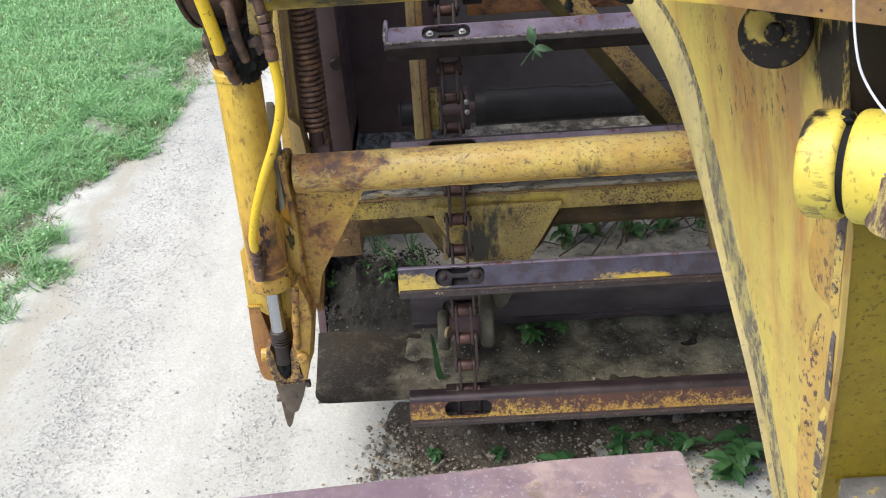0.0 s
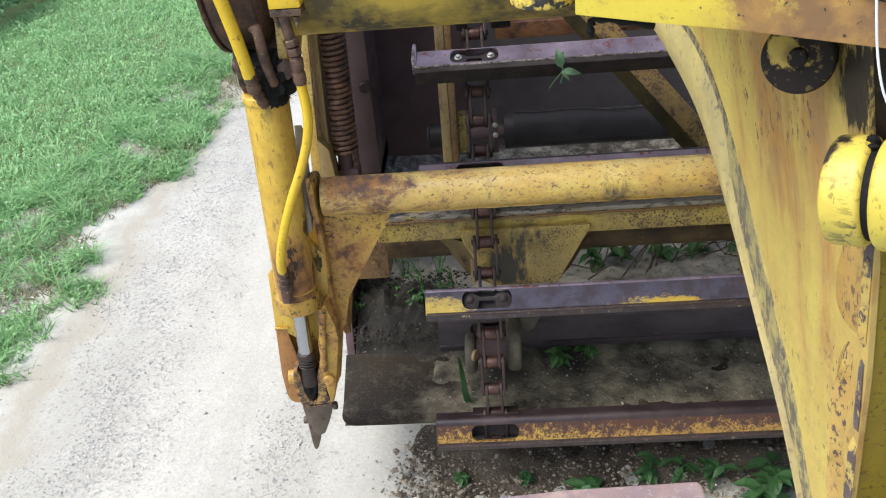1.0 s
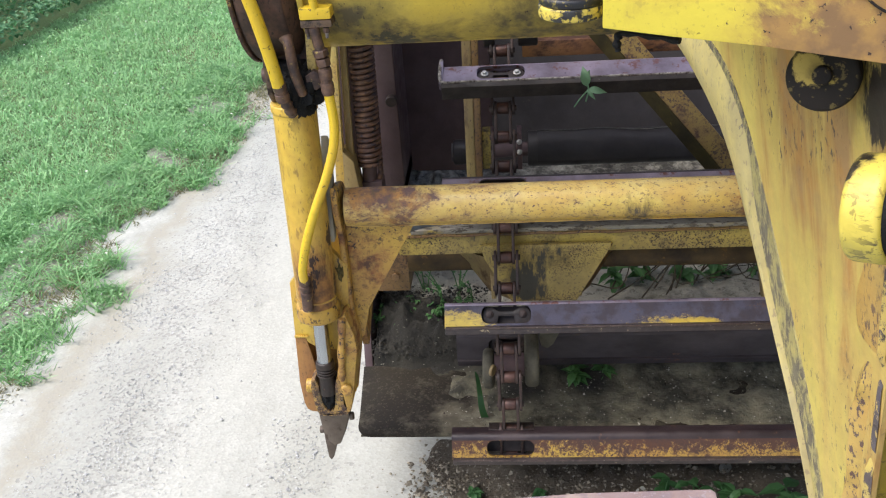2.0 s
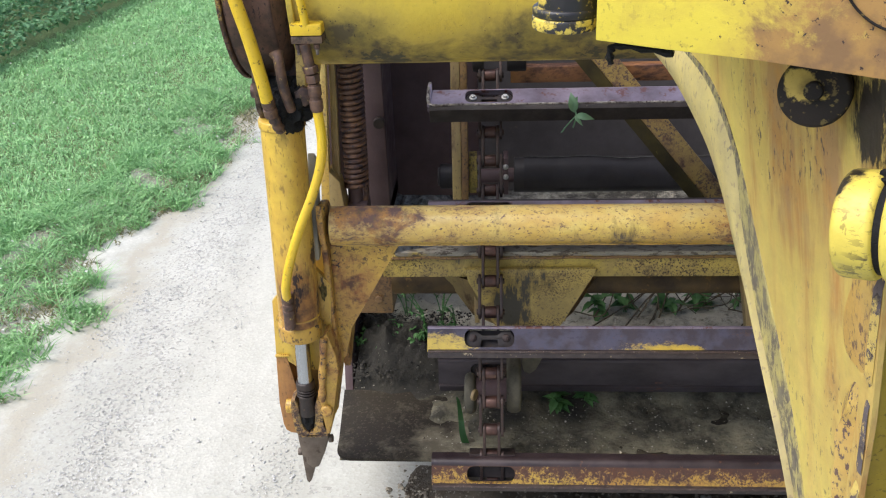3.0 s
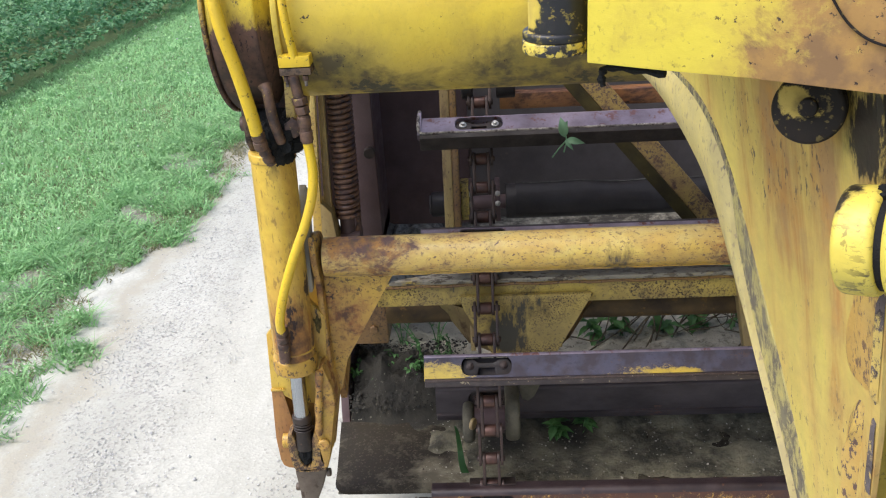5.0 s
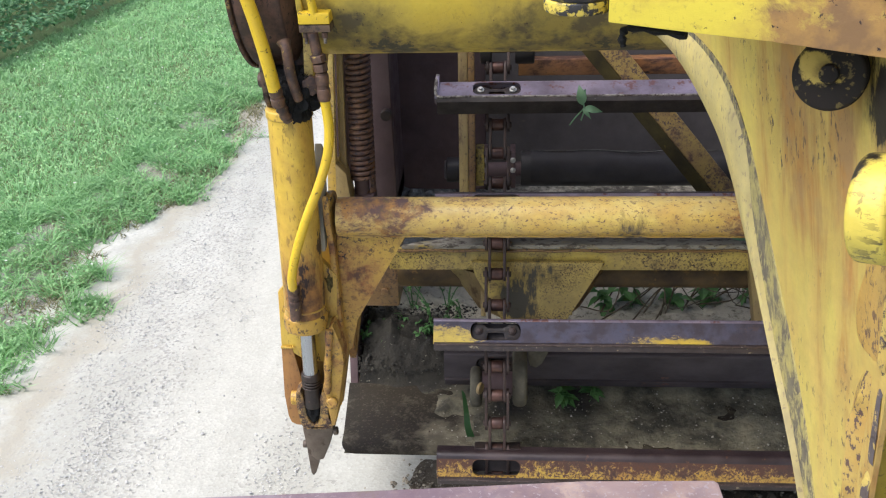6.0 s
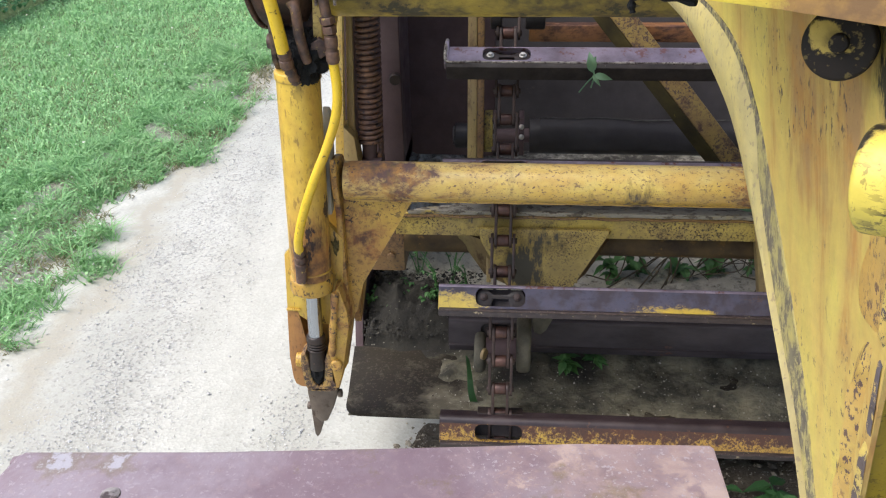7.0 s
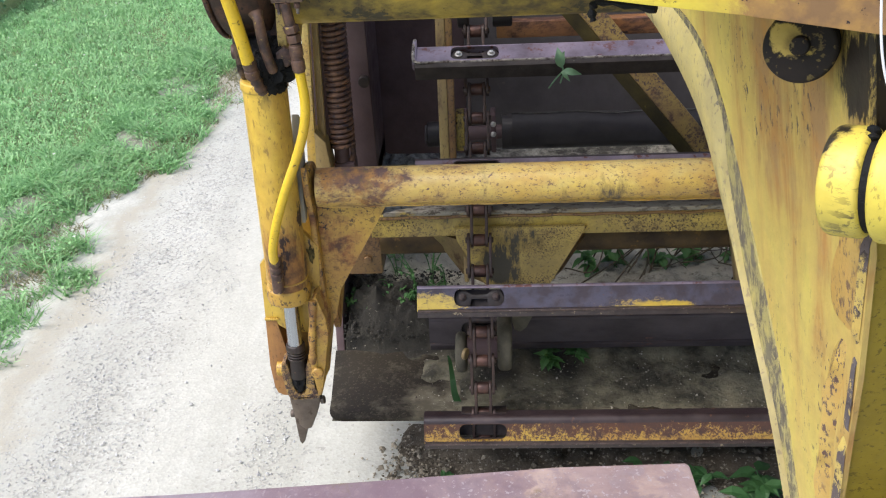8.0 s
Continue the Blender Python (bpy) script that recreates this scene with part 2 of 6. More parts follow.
paint_chip = painted("flaking_yellow_over_black", (0.62, 0.47, 0.08), (0.60, 0.45, 0.10), (0.02, 0.02, 0.022), stain=0.56, chip=0.56, stain_scale=20.0, chips=(0.03, 0.028, 0.03), chip_scale=60.0, deep=(0.012, 0.012, 0.014), soft=0.03)
paint_web = painted("mustard_paint", (0.50, 0.37, 0.03), (0.46, 0.33, 0.035), (0.10, 0.06, 0.03), stain=0.74, chip=0.68, chip_scale=50.0, oily=((0.44, 1.03, 2.04, 0.20, 0.24), (0.46, 1.02, 1.92, 0.14, 0.22), (0.60, 1.03, 2.04, 0.18, 0.24)), oil=(0.030, 0.020, 0.020))
paint_ear = painted("rust_browned_paint", (0.40, 0.20, 0.05), (0.34, 0.165, 0.05), (0.20, 0.085, 0.04), stain=0.54, chip=0.64, stain_scale=8.0, streak=(1, 1, 0.4), soft=0.20, crisp=0.12, chip_scale=90.0)
paint_socket = painted("greasy_chipped_casting", (0.42, 0.27, 0.06), (0.30, 0.17, 0.055), (0.12, 0.062, 0.042), stain=0.50, chip=0.58, stain_scale=24.0, soft=0.12, crisp=0.06, chip_scale=110.0, deep=(0.045, 0.030, 0.026), oily=((-0.628, 2.27, 0.63, 0.05, 0.34),))
paint_lug = painted("grease_dark_rust", (0.10, 0.062, 0.042), (0.14, 0.088, 0.050), (0.040, 0.026, 0.024), stain=0.52, chip=0.62, stain_scale=16.0, soft=0.10, crisp=0.08, chip_scale=90.0)
paint_rim = painted("rust_edged_yellow_rim", (0.50, 0.37, 0.06), (0.42, 0.28, 0.06), (0.12, 0.065, 0.045), stain=0.53, chip=0.60, stain_scale=14.0, soft=0.10, crisp=0.06, chip_scale=90.0, spots=((-0.70, 2.28, 1.76, 0.26, 0.22),))
paint_rail = painted("grimy_yellow_paint", (0.56, 0.42, 0.085), (0.47, 0.35, 0.11), (0.17, 0.115, 0.055), stain=0.560, chip=0.60, stain_scale=7.0, grime=(0.30, 0.225, 0.075), chip_scale=170.0, deep=(0.075, 0.062, 0.045), specks=0.6, soft=0.12, crisp=0.08, fuzz=0.70, oily=((0.00, 2.64, 0.83, 0.11, 0.34), (0.06, 2.64, 0.92, 0.08, 0.26), (0.13, 2.64, 0.88, 0.07, 0.22), (-0.15, 2.64, 0.95, 0.10, 0.16), (-0.01, 2.64, 0.76, 0.08, 0.20)), oil=(0.050, 0.048, 0.040))
paint_post = painted("dirty_ochre_paint", (0.40, 0.315, 0.115), (0.31, 0.225, 0.09), (0.145, 0.085, 0.055), stain=0.57, chip=0.69, stain_scale=9.0, streak=(1, 1, 0.4), chip_scale=110.0, soft=0.18, crisp=0.10, grime=(0.24, 0.16, 0.075), specks=0.35)
# brown darkened for the tube's shade on the mount box; also rusty edges
paint_box = painted("rust_grime_shade_paint", (0.27, 0.165, 0.05), (0.20, 0.115, 0.04), (0.10, 0.05, 0.028), stain=0.54, chip=0.62, stain_scale=10.0, chip_scale=110.0, soft=0.16, crisp=0.10, deep=(0.05, 0.03, 0.022))
paint_hose = painted("yellow_hose_sleeve", (0.66, 0.455, 0.028), (0.62, 0.41, 0.032), (0.10, 0.05, 0.03), stain=0.80, chip=0.66, gloss=0.35, chip_scale=60.0, mud=0.06, specks=0.15)
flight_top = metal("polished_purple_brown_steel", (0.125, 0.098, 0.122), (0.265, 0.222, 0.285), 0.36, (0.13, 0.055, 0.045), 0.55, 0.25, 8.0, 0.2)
flight_low = painted("flight_worn_yellow_paint", (0.42, 0.28, 0.05), (0.37, 0.20, 0.045), (0.078, 0.034, 0.023), stain=0.555, chip=0.58, stain_scale=34.0, streak=(1.0, 1, 0.9), chips=(0.075, 0.036, 0.026), chip_scale=120.0, deep=(0.050, 0.028, 0.026), squeeze=0.02, spots=((0.5, 0.0, 0.056, 0.085, 0.22),), soft=0.05, crisp=0.06, fuzz=0.76)
flight_mid = painted("purple_steel_with_yellow_lip", (0.56, 0.41, 0.07), (0.50, 0.35, 0.06), (0.060, 0.062, 0.104), stain=0.28, chip=0.66, stain_scale=60.0, streak=(0.6, 1, 1), gloss=0.30, fuzz=0.84, crisp=0.06, chips=(0.10, 0.06, 0.05), deep=(0.038, 0.034, 0.054), squeeze=0.30, spots=((-0.26, 0.0, -0.026, 0.070, -0.40), (0.44, 0.0, -0.052, 0.062, -0.38), (0.52, 0.0, -0.042, 0.030, -0.34), (0.10, 0.0, -0.052, 0.025, -0.4), (0.22, 0.0, -0.052, 0.018, -0.4)))
lip_steel = metal("bare_lip_steel", (0.024, 0.017, 0.018), (0.056, 0.042, 0.041), 0.45, (0.33, 0.27, 0.17), 0.61, 0.1, 22.0)
flight_rust = metal("rust_maroon_steel", (0.022, 0.014, 0.016), (0.050, 0.033, 0.034), 0.42, (0.10, 0.045, 0.026), 0.62, 0.1, 9.0)
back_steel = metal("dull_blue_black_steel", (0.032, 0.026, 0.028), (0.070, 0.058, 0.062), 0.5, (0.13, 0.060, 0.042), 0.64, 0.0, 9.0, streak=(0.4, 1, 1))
# grime, plus the shade under the rail put into the brown
grimy_shaded_pipe = metal("grimy_shaded_brown_pipe", (0.042, 0.029, 0.018), (0.115, 0.076, 0.034), 0.65, (0.16, 0.095, 0.03), 0.58, 0.0, 9.0)
frayed = metal("frayed_edge", (0.05, 0.047, 0.046), (0.12, 0.115, 0.11), 0.7, None, 0.6, 0.0, 30.0)
ledge_mat = metal("scuffed_grey_ledge", (0.075, 0.072, 0.07), (0.19, 0.18, 0.165), 0.6, (0.36, 0.28, 0.06), 0.60, 0.0, 12.0)
# shade on the brace's front leg, put in as a darker olive paint
shaded_olive = metal("shaded_olive_paint", (0.030, 0.024, 0.012), (0.075, 0.058, 0.018), 0.65, (0.20, 0.15, 0.03), 0.64, 0.0, 8.0)
bracket_steel = metal("dark_bracket_steel", (0.013, 0.009, 0.008), (0.036, 0.023, 0.019), 0.5, (0.085, 0.045, 0.028), 0.66, 0.1, 30.0)
lip_dark = metal("dark_lip_steel", (0.018, 0.014, 0.014), (0.042, 0.033, 0.032), 0.55, (0.13, 0.115, 0.10), 0.66, 0.0, 16.0)
edge_steel = metal("worn_edge", (0.085, 0.068, 0.066), (0.40, 0.365, 0.33), 0.5, (0.05, 0.032, 0.03), 0.52, 0.2, 34.0)
bead_steel = metal("rusty_bead", (0.028, 0.018, 0.017), (0.070, 0.046, 0.040), 0.5, (0.42, 0.37, 0.30), 0.62, 0.1, 60.0)
chain_steel = metal("rusty_chain_steel", (0.022, 0.014, 0.013), (0.060, 0.034, 0.028), 0.55, (0.15, 0.065, 0.04), 0.66, 0.2, 26.0)
chain_roll = metal("worn_rust_roller", (0.036, 0.020, 0.018), (0.115, 0.055, 0.042), 0.45, None, 0.6, 0.4, 25.0)
spring_steel = metal("rust_brown_spring_steel", (0.055, 0.028, 0.027), (0.20, 0.105, 0.058), 0.58, (0.034, 0.022, 0.028), 0.53, 0.1, 24.0)
dark_steel = metal("dark_maroon_steel", (0.078, 0.050, 0.053), (0.116, 0.080, 0.083), 0.6, (0.09, 0.055, 0.047), 0.64, 0.0, 5.0)
grey_steel = metal("dark_grey_steel", (0.066, 0.058, 0.061), (0.100, 0.090, 0.093), 0.55, (0.11, 0.09, 0.082), 0.64, 0.0, 5.0)
rubber = metal("black_rubber", (0.020, 0.018, 0.020), (0.042, 0.038, 0.040), 0.45, None, 0.6, 0.0, 5.0, 0.1)
grease = metal("black_grease", (0.002, 0.002, 0.0025), (0.006, 0.0065, 0.0075), 0.75, None, 0.6, 0.0, 30.0, 0.8)
chrome = metal("dull_chrome", (0.36, 0.39, 0.43), (0.46, 0.49, 0.54), 0.24, (0.16, 0.13, 0.11), 0.70, 1.0, 9.0, 0.02, (1, 1, 0.2))
fitting_steel = metal("rusty_fitting", (0.030, 0.019, 0.021), (0.15, 0.082, 0.054), 0.55, (0.34, 0.24, 0.06), 0.60, 0.1, 30.0)
bolt_steel = metal("pale_bolt_steel", (0.45, 0.44, 0.42), (0.6, 0.59, 0.57), 0.4, (0.25, 0.2, 0.16), 0.64, 0.4, 40.0)
# pale spots: scuffs, and at the left corner a glare put into the paint
maroon_paint = painted("faded_maroon_paint", (0.135, 0.085, 0.098), (0.20, 0.14, 0.152), (0.24, 0.165, 0.155), stain=0.69, chip=0.650, stain_scale=40.0, gloss=0.34, specks=0.15, soft=0.14, chips=(0.30, 0.25, 0.26), chip_scale=190.0, grime=(0.26, 0.215, 0.235), spots=((0.14, 0.645, 1.786, 0.22, 0.20), (0.02, 0.645, 1.786, 0.14, 0.10), (0.17, 0.56, 1.786, 0.08, 0.14)), deep=(0.34, 0.25, 0.21), oily=((-0.435, 0.586, 1.786, 0.045, 0.30), (-0.385, 0.590, 1.786, 0.035, 0.22), (0.04, 0.57, 1.786, 0.07, 0.14), (0.10, 0.535, 1.786, 0.07, 0.14), (-0.12, 0.58, 1.786, 0.08, 0.08)), oil=(0.33, 0.31, 0.33), fuzz=0.74, crisp=0.07)
tooth_steel = metal("scoured_tooth_steel", (0.075, 0.055, 0.042), (0.14, 0.11, 0.085), 0.55, (0.055, 0.035, 0.025), 0.58, 0.2, 11.0)
floor_steel = painted("rusted_floor_plate", (0.015, 0.012, 0.008), (0.027, 0.022, 0.014), (0.17, 0.15, 0.105), stain=0.655, chip=0.70, stain_scale=11.0, gloss=0.7, deep=(0.095, 0.082, 0.056), spots=((-0.08, 2.56, 0.31, 0.30, 0.30), (-0.26, 2.49, 0.31, 0.14, 0.12)), soft=0.14, crisp=0.12)
wheel_iron = metal("muddy_iron", (0.055, 0.05, 0.038), (0.12, 0.108, 0.08), 0.8, (0.05, 0.04, 0.03), 0.60, 0.0, 18.0)
string_white = metal("white_cord", (0.7, 0.7, 0.74), (0.78, 0.78, 0.8), 0.6, None, 0.6, 0.0, 30.0, 0.1)
paint_brace = painted("chipped_brown_yellow_paint", (0.46, 0.33, 0.10), (0.36, 0.24, 0.085), (0.16, 0.090, 0.065), stain=0.54, chip=0.60, stain_scale=20.0, chip_scale=120.0, chips=(0.10, 0.065, 0.06), deep=(0.085, 0.05, 0.045), soft=0.14, crisp=0.07, fuzz=0.76, cluster=0.34, specks=0.5)
orange_beam = painted("orange_brown_paint", (0.33, 0.155, 0.045), (0.25, 0.11, 0.04), (0.10, 0.045, 0.03), stain=0.52, chip=0.6, streak=(0.4, 1, 1))


def soil(name, a, b, specks, scale=9.0, spot=0.6, dry=None, dusky=()):
    m, nt, bsdf = nodes_of(name)
    v = coords(nt, jitter=False)
    c = blend(nt, span(nt, grain(nt, v, scale, 8.0, 0.66), 0.40, 0.62), a, b)
    c = blend(nt, span(nt, grain(nt, v, 1.1, 4.0), 0.40, 0.62, 0.0, 0.6), c, tuple(0.8 * k for k in a))
    if dry:                        # dry silt towards the back of the bowl, made paler to put light into it
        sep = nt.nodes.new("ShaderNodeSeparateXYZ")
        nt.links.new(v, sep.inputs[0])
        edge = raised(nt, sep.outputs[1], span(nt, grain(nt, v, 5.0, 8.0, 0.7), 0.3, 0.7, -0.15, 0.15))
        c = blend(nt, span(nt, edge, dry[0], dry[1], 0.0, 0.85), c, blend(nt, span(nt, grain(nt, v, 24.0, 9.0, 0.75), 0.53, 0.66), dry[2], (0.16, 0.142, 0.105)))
    if dusky:                       # shade in the bowl put into the soil as ragged dark patches
        blotch = raised(nt, zone(nt, dusky), span(nt, grain(nt, v, 14.0, 8.0, 0.7), 0.3, 0.7, -0.35, 0.35))
        c = blend(nt, span(nt, blotch, 0.25, 0.75, 0.0, 0.9), c, (0.015, 0.013, 0.010))
    c = blend(nt, span(nt, grain(nt, v, 70.0, 3.0, 0.6), spot, spot + 0.05), c, specks)
    nt.links.new(c, bsdf.inputs["Base Color"])
    bsdf.inputs["Roughness"].default_value = 0.95
    relief(nt, bsdf, grain(nt, v, 38.0, 9.0, 0.74), 0.9, 0.03)
    return m


dirt_mat = soil("packed_tan_dirt", (0.048, 0.043, 0.029), (0.265, 0.238, 0.158), (0.20, 0.185, 0.14), 7.0, 0.67, dry=(3.04, 3.22, (0.66, 0.615, 0.50)), dusky=((0.2, 4.5, 0.40, 0.70, 0.55), (0.9, 4.5, 0.40, 0.70, 0.55), (-0.4, 4.45, 0.42, 0.50, 0.55), (-0.52, 2.96, 0.36, 0.36, 1.3), (-0.28, 2.98, 0.38, 0.24, 1.1), (-0.55, 2.72, 0.31, 0.20, 0.9), (-0.02, 2.72, 0.33, 0.16, 0.8), (0.22, 2.74, 0.33, 0.14, 0.8)))
dust_mat = painted("dust_caked_paint", (0.30, 0.28, 0.235), (0.21, 0.195, 0.165), (0.40, 0.30, 0.08), stain=0.62, chip=0.60, stain_scale=16.0, streak=(0.5, 1, 1), gloss=0.85, chips=(0.085, 0.072, 0.058), chip_scale=60.0, deep=(0.17, 0.15, 0.11), soft=0.06, cluster=0.36, grime=(0.17, 0.15, 0.115))
moss_mat = metal("mossy_dirt", (0.045, 0.040, 0.018), (0.16, 0.12, 0.045), 0.9, (0.03, 0.03, 0.016), 0.56, 0.0, 60.0, 0.9)
darkdirt_mat = soil("damp_brown_dirt", (0.085, 0.066, 0.045), (0.16, 0.13, 0.092), (0.30, 0.27, 0.22))
verge_mat = soil("verge_soil", (0.27, 0.255, 0.20), (0.48, 0.47, 0.43), (0.36, 0.34, 0.29), 5.0)
turf_mat = soil("turf_soil", (0.12, 0.20, 0.07), (0.19, 0.24, 0.10), (0.2, 0.18, 0.12), 3.0)


def strip(nt, across, centre, half, strength):
    """A lengthwise strip of the road: strength in its middle, 0 past half its width."""
    d = nt.nodes.new("ShaderNodeMath")
    d.operation = "SUBTRACT"
    nt.links.new(across, d.inputs[0])
    d.inputs[1].default_value = centre
    ab = nt.nodes.new("ShaderNodeMath")
    ab.operation = "ABSOLUTE"
    nt.links.new(d.outputs[0], ab.inputs[0])
    return span(nt, ab.outputs[0], 0.15 * half, half, strength, 0.0)


def gravel_road():
    """Crushed limestone: powdered wheel tracks, strips of loose grey chips, a tan strip and pale dust at the edge."""
    m, nt, bsdf = nodes_of("pale_crushed_limestone")
    v = coords(nt, jitter=False)
    lanes = coords(nt, (1.0, 0.13, 1.0), jitter=False)
    sep = nt.nodes.new("ShaderNodeSeparateXYZ")
    nt.links.new(v, sep.inputs[0])
    wander = span(nt, grain(nt, v, 1.6, 6.0, 0.68), 0.25, 0.75, -0.22, 0.22)
    across = raised(nt, sep.outputs[0], wander)
    c = blend(nt, span(nt, grain(nt, lanes, 3.0, 6.0, 0.62), 0.38, 0.62), (0.379, 0.377, 0.331), (0.478, 0.475, 0.427))
    c = blend(nt, span(nt, grain(nt, v, 6.0, 8.0, 0.7), 0.42, 0.60, 0.0, 0.45), c, (0.361, 0.354, 0.307))
    c = blend(nt, strip(nt, across, -2.04, 0.15, 0.8), c, (0.338, 0.310, 0.239))
    c = blend(nt, strip(nt, across, -2.36, 0.20, 0.9), c, (0.541, 0.539, 0.486))
    c = blend(nt, strip(nt, across, -1.33, 0.22, 0.55), c, (0.504, 0.498, 0.444))
    grit = raised(nt, strip(nt, across, -1.68, 0.38, 0.34), strip(nt, across, -0.86, 0.30, 0.20))
    vo = nt.nodes.new("ShaderNodeTexVoronoi")
    vo.inputs["Scale"].default_value = 88.0
    nt.links.new(v, vo.inputs["Vector"])
    col = nt.nodes.new("ShaderNodeSeparateColor")
    nt.links.new(vo.outputs["Color"], col.inputs[0])
    c = blend(nt, span(nt, col.outputs[0], 0.0, 1.0, 0.0, 0.40), c, (0.307, 0.301, 0.264))
    loose = span(nt, raised(nt, col.outputs[1], grit), 0.97, 1.08, 0.0, 0.6)
    c = blend(nt, loose, c, blend(nt, col.outputs[2], (0.199, 0.196, 0.181), (0.342, 0.336, 0.301)))
    nt.links.new(c, bsdf.inputs["Base Color"])
    bsdf.inputs["Roughness"].default_value = 0.95
    relief(nt, bsdf, blend(nt, 0.35, vo.outputs["Distance"], grain(nt, v, 70.0, 8.0, 0.8)), 0.19, 0.010)
    return m


road_mat = gravel_road()


def leafy(name, a, b, thin=0.35):
    m, nt, bsdf = nodes_of(name)
    geo = nt.nodes.new("ShaderNodeNewGeometry")
    v = coords(nt, jitter=False)
    c = blend(nt, geo.outputs["Random Per Island"], a, b)
    c = blend(nt, span(nt, grain(nt, v, 0.9, 4.0), 0.35, 0.65, 0.0, 0.5), c, tuple(0.5 * (k + q) for k, q in zip(b, (0.10, 0.16, 0.03))))
    c = blend(nt, span(nt, grain(nt, v, 3.2, 5.0, 0.65), 0.46, 0.62, 0.0, 0.32), c, tuple(0.66 * k for k in a))
    nt.links.new(c, bsdf.inputs["Base Color"])
    bsdf.inputs["Roughness"].default_value = 0.55
    tr = nt.nodes.new("ShaderNodeBsdfTranslucent")
    nt.links.new(c, tr.inputs[0])
    mx = nt.nodes.new("ShaderNodeMixShader")
    mx.inputs[0].default_value = thin
    nt.links.new(bsdf.outputs[0], mx.inputs[1])
    nt.links.new(tr.outputs[0], mx.inputs[2])
    nt.links.new(mx.outputs[0], nt.nodes["Material Output"].inputs[0])
    return m


grass_mat = leafy("meadow_grass", (0.285, 0.535, 0.225), (0.42, 0.68, 0.335))
near_grass = leafy("verge_grass", (0.15, 0.36, 0.12), (0.34, 0.58, 0.26), 0.3)
dry_mat = leafy("dry_grass", (0.33, 0.275, 0.17), (0.20, 0.21, 0.10))
crop_mat = leafy("bean_leaf", (0.065, 0.20, 0.085), (0.15, 0.33, 0.15))
weed_mat = leafy("weed_leaf", (0.026, 0.092, 0.028), (0.062, 0.17, 0.055))
# lighter than the other weeds, to make up for light lost in the bowl
bowl_weed = leafy("bowl_weed_leaf", (0.048, 0.15, 0.042), (0.12, 0.27, 0.085))
sprig_mat = leafy("wilted_leaf", (0.09, 0.21, 0.11), (0.22, 0.38, 0.24))
twig_mat = metal("dry_stem", (0.05, 0.038, 0.024), (0.12, 0.095, 0.06), 0.8, None, 0.6, 0.0, 40.0)
clover_mat = leafy("clover_flower", (0.75, 0.75, 0.68), (0.82, 0.8, 0.74))


def mixed_stones(name, a, b):
    m, nt, bsdf = nodes_of(name)
    geo = nt.nodes.new("ShaderNodeNewGeometry")
    v = coords(nt, jitter=False)
    c = blend(nt, geo.outputs["Random Per Island"], a, b)
    c = blend(nt, span(nt, grain(nt, v, 90.0, 4.0), 0.4, 0.6, 0.0, 0.25), c, a)
    nt.links.new(c, bsdf.inputs["Base Color"])
    bsdf.inputs["Roughness"].default_value = 0.95
    return m


stone_mat = mixed_stones("loose_limestone", (0.29, 0.287, 0.28), (0.54, 0.535, 0.52))
grit_mat = mixed_stones("pale_grit", (0.16, 0.145, 0.105), (0.46, 0.43, 0.36))
# clod colour kept near black to stand for the deep shade on the heap
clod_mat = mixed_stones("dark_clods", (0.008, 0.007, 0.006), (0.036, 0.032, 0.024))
pebble_mat = mixed_stones("brown_pebbles", (0.07, 0.055, 0.038), (0.34, 0.295, 0.22))


# ---- building helpers ----
def mesh_of(name, bm, mat, angle=38):
    bmesh.ops.recalc_face_normals(bm, faces=bm.faces[:])
    me = bpy.data.meshes.new(name)
    bm.to_mesh(me)
    bm.free()
    me.materials.append(mat)
    me.shade_smooth()
    me.set_sharp_from_angle(angle=radians(angle))
    return me


def single(name, bm, mat, label="", category="", group="", kind=""):
    """A thing or a piece of the setting that is one mesh."""
    return tagged(new(name, mesh_of(name, bm, mat)), label, category, group, kind)


def thing(name, base, label, category, group="", kind=""):
    ob = new(name)
    ob.empty_display_size = 0.1
    ob.matrix_basis = Matrix.Translation(base)
    return tagged(ob, label, category, group, kind)


def part(name, bm, mat, parent, label=""):
    """One mesh, in world coordinates, as a part of a thing or of another part."""
    ob = new(name, mesh_of(name, bm, mat))
    ob.parent = parent
    ob.matrix_parent_inverse = parent.matrix_basis.inverted()
    return tagged(ob, label)


def box(x0, x1, y0, y1, z0, z1, bev=0.004, bm=None, turn=None):
    bm = bm or bmesh.new()
    m = Matrix.LocRotScale(((x0 + x1) / 2, (y0 + y1) / 2, (z0 + z1) / 2), None, (x1 - x0, y1 - y0, z1 - z0))
    got = bmesh.ops.create_cube(bm, size=1, matrix=(turn @ m) if turn else m)["verts"]
    if bev:
        edges = list({e for v in got for e in v.link_edges})
        bmesh.ops.bevel(bm, geom=edges, offset=bev, segments=2, affect="EDGES", profile=0.6)
    return bm


def rod(a, b, r, r2=None, seg=28, bev=0.0, bm=None):
    bm = bm or bmesh.new()
    a, b = Vector(a), Vector(b)
    q = (b - a).to_track_quat("Z", "Y")
    m = Matrix.Translation((a + b) / 2) @ q.to_matrix().to_4x4()
    got = bmesh.ops.create_cone(bm, cap_ends=True, segments=seg, radius1=r, radius2=r if r2 is None else r2, depth=(b - a).length, matrix=m)["verts"]
    if bev:
        rims = [e for e in {e for v in got for e in v.link_edges} if any(len(f.verts) > 4 for f in e.link_faces)]
        bmesh.ops.bevel(bm, geom=rims, offset=bev, segments=3, affect="EDGES", profile=0.5)
    return bm


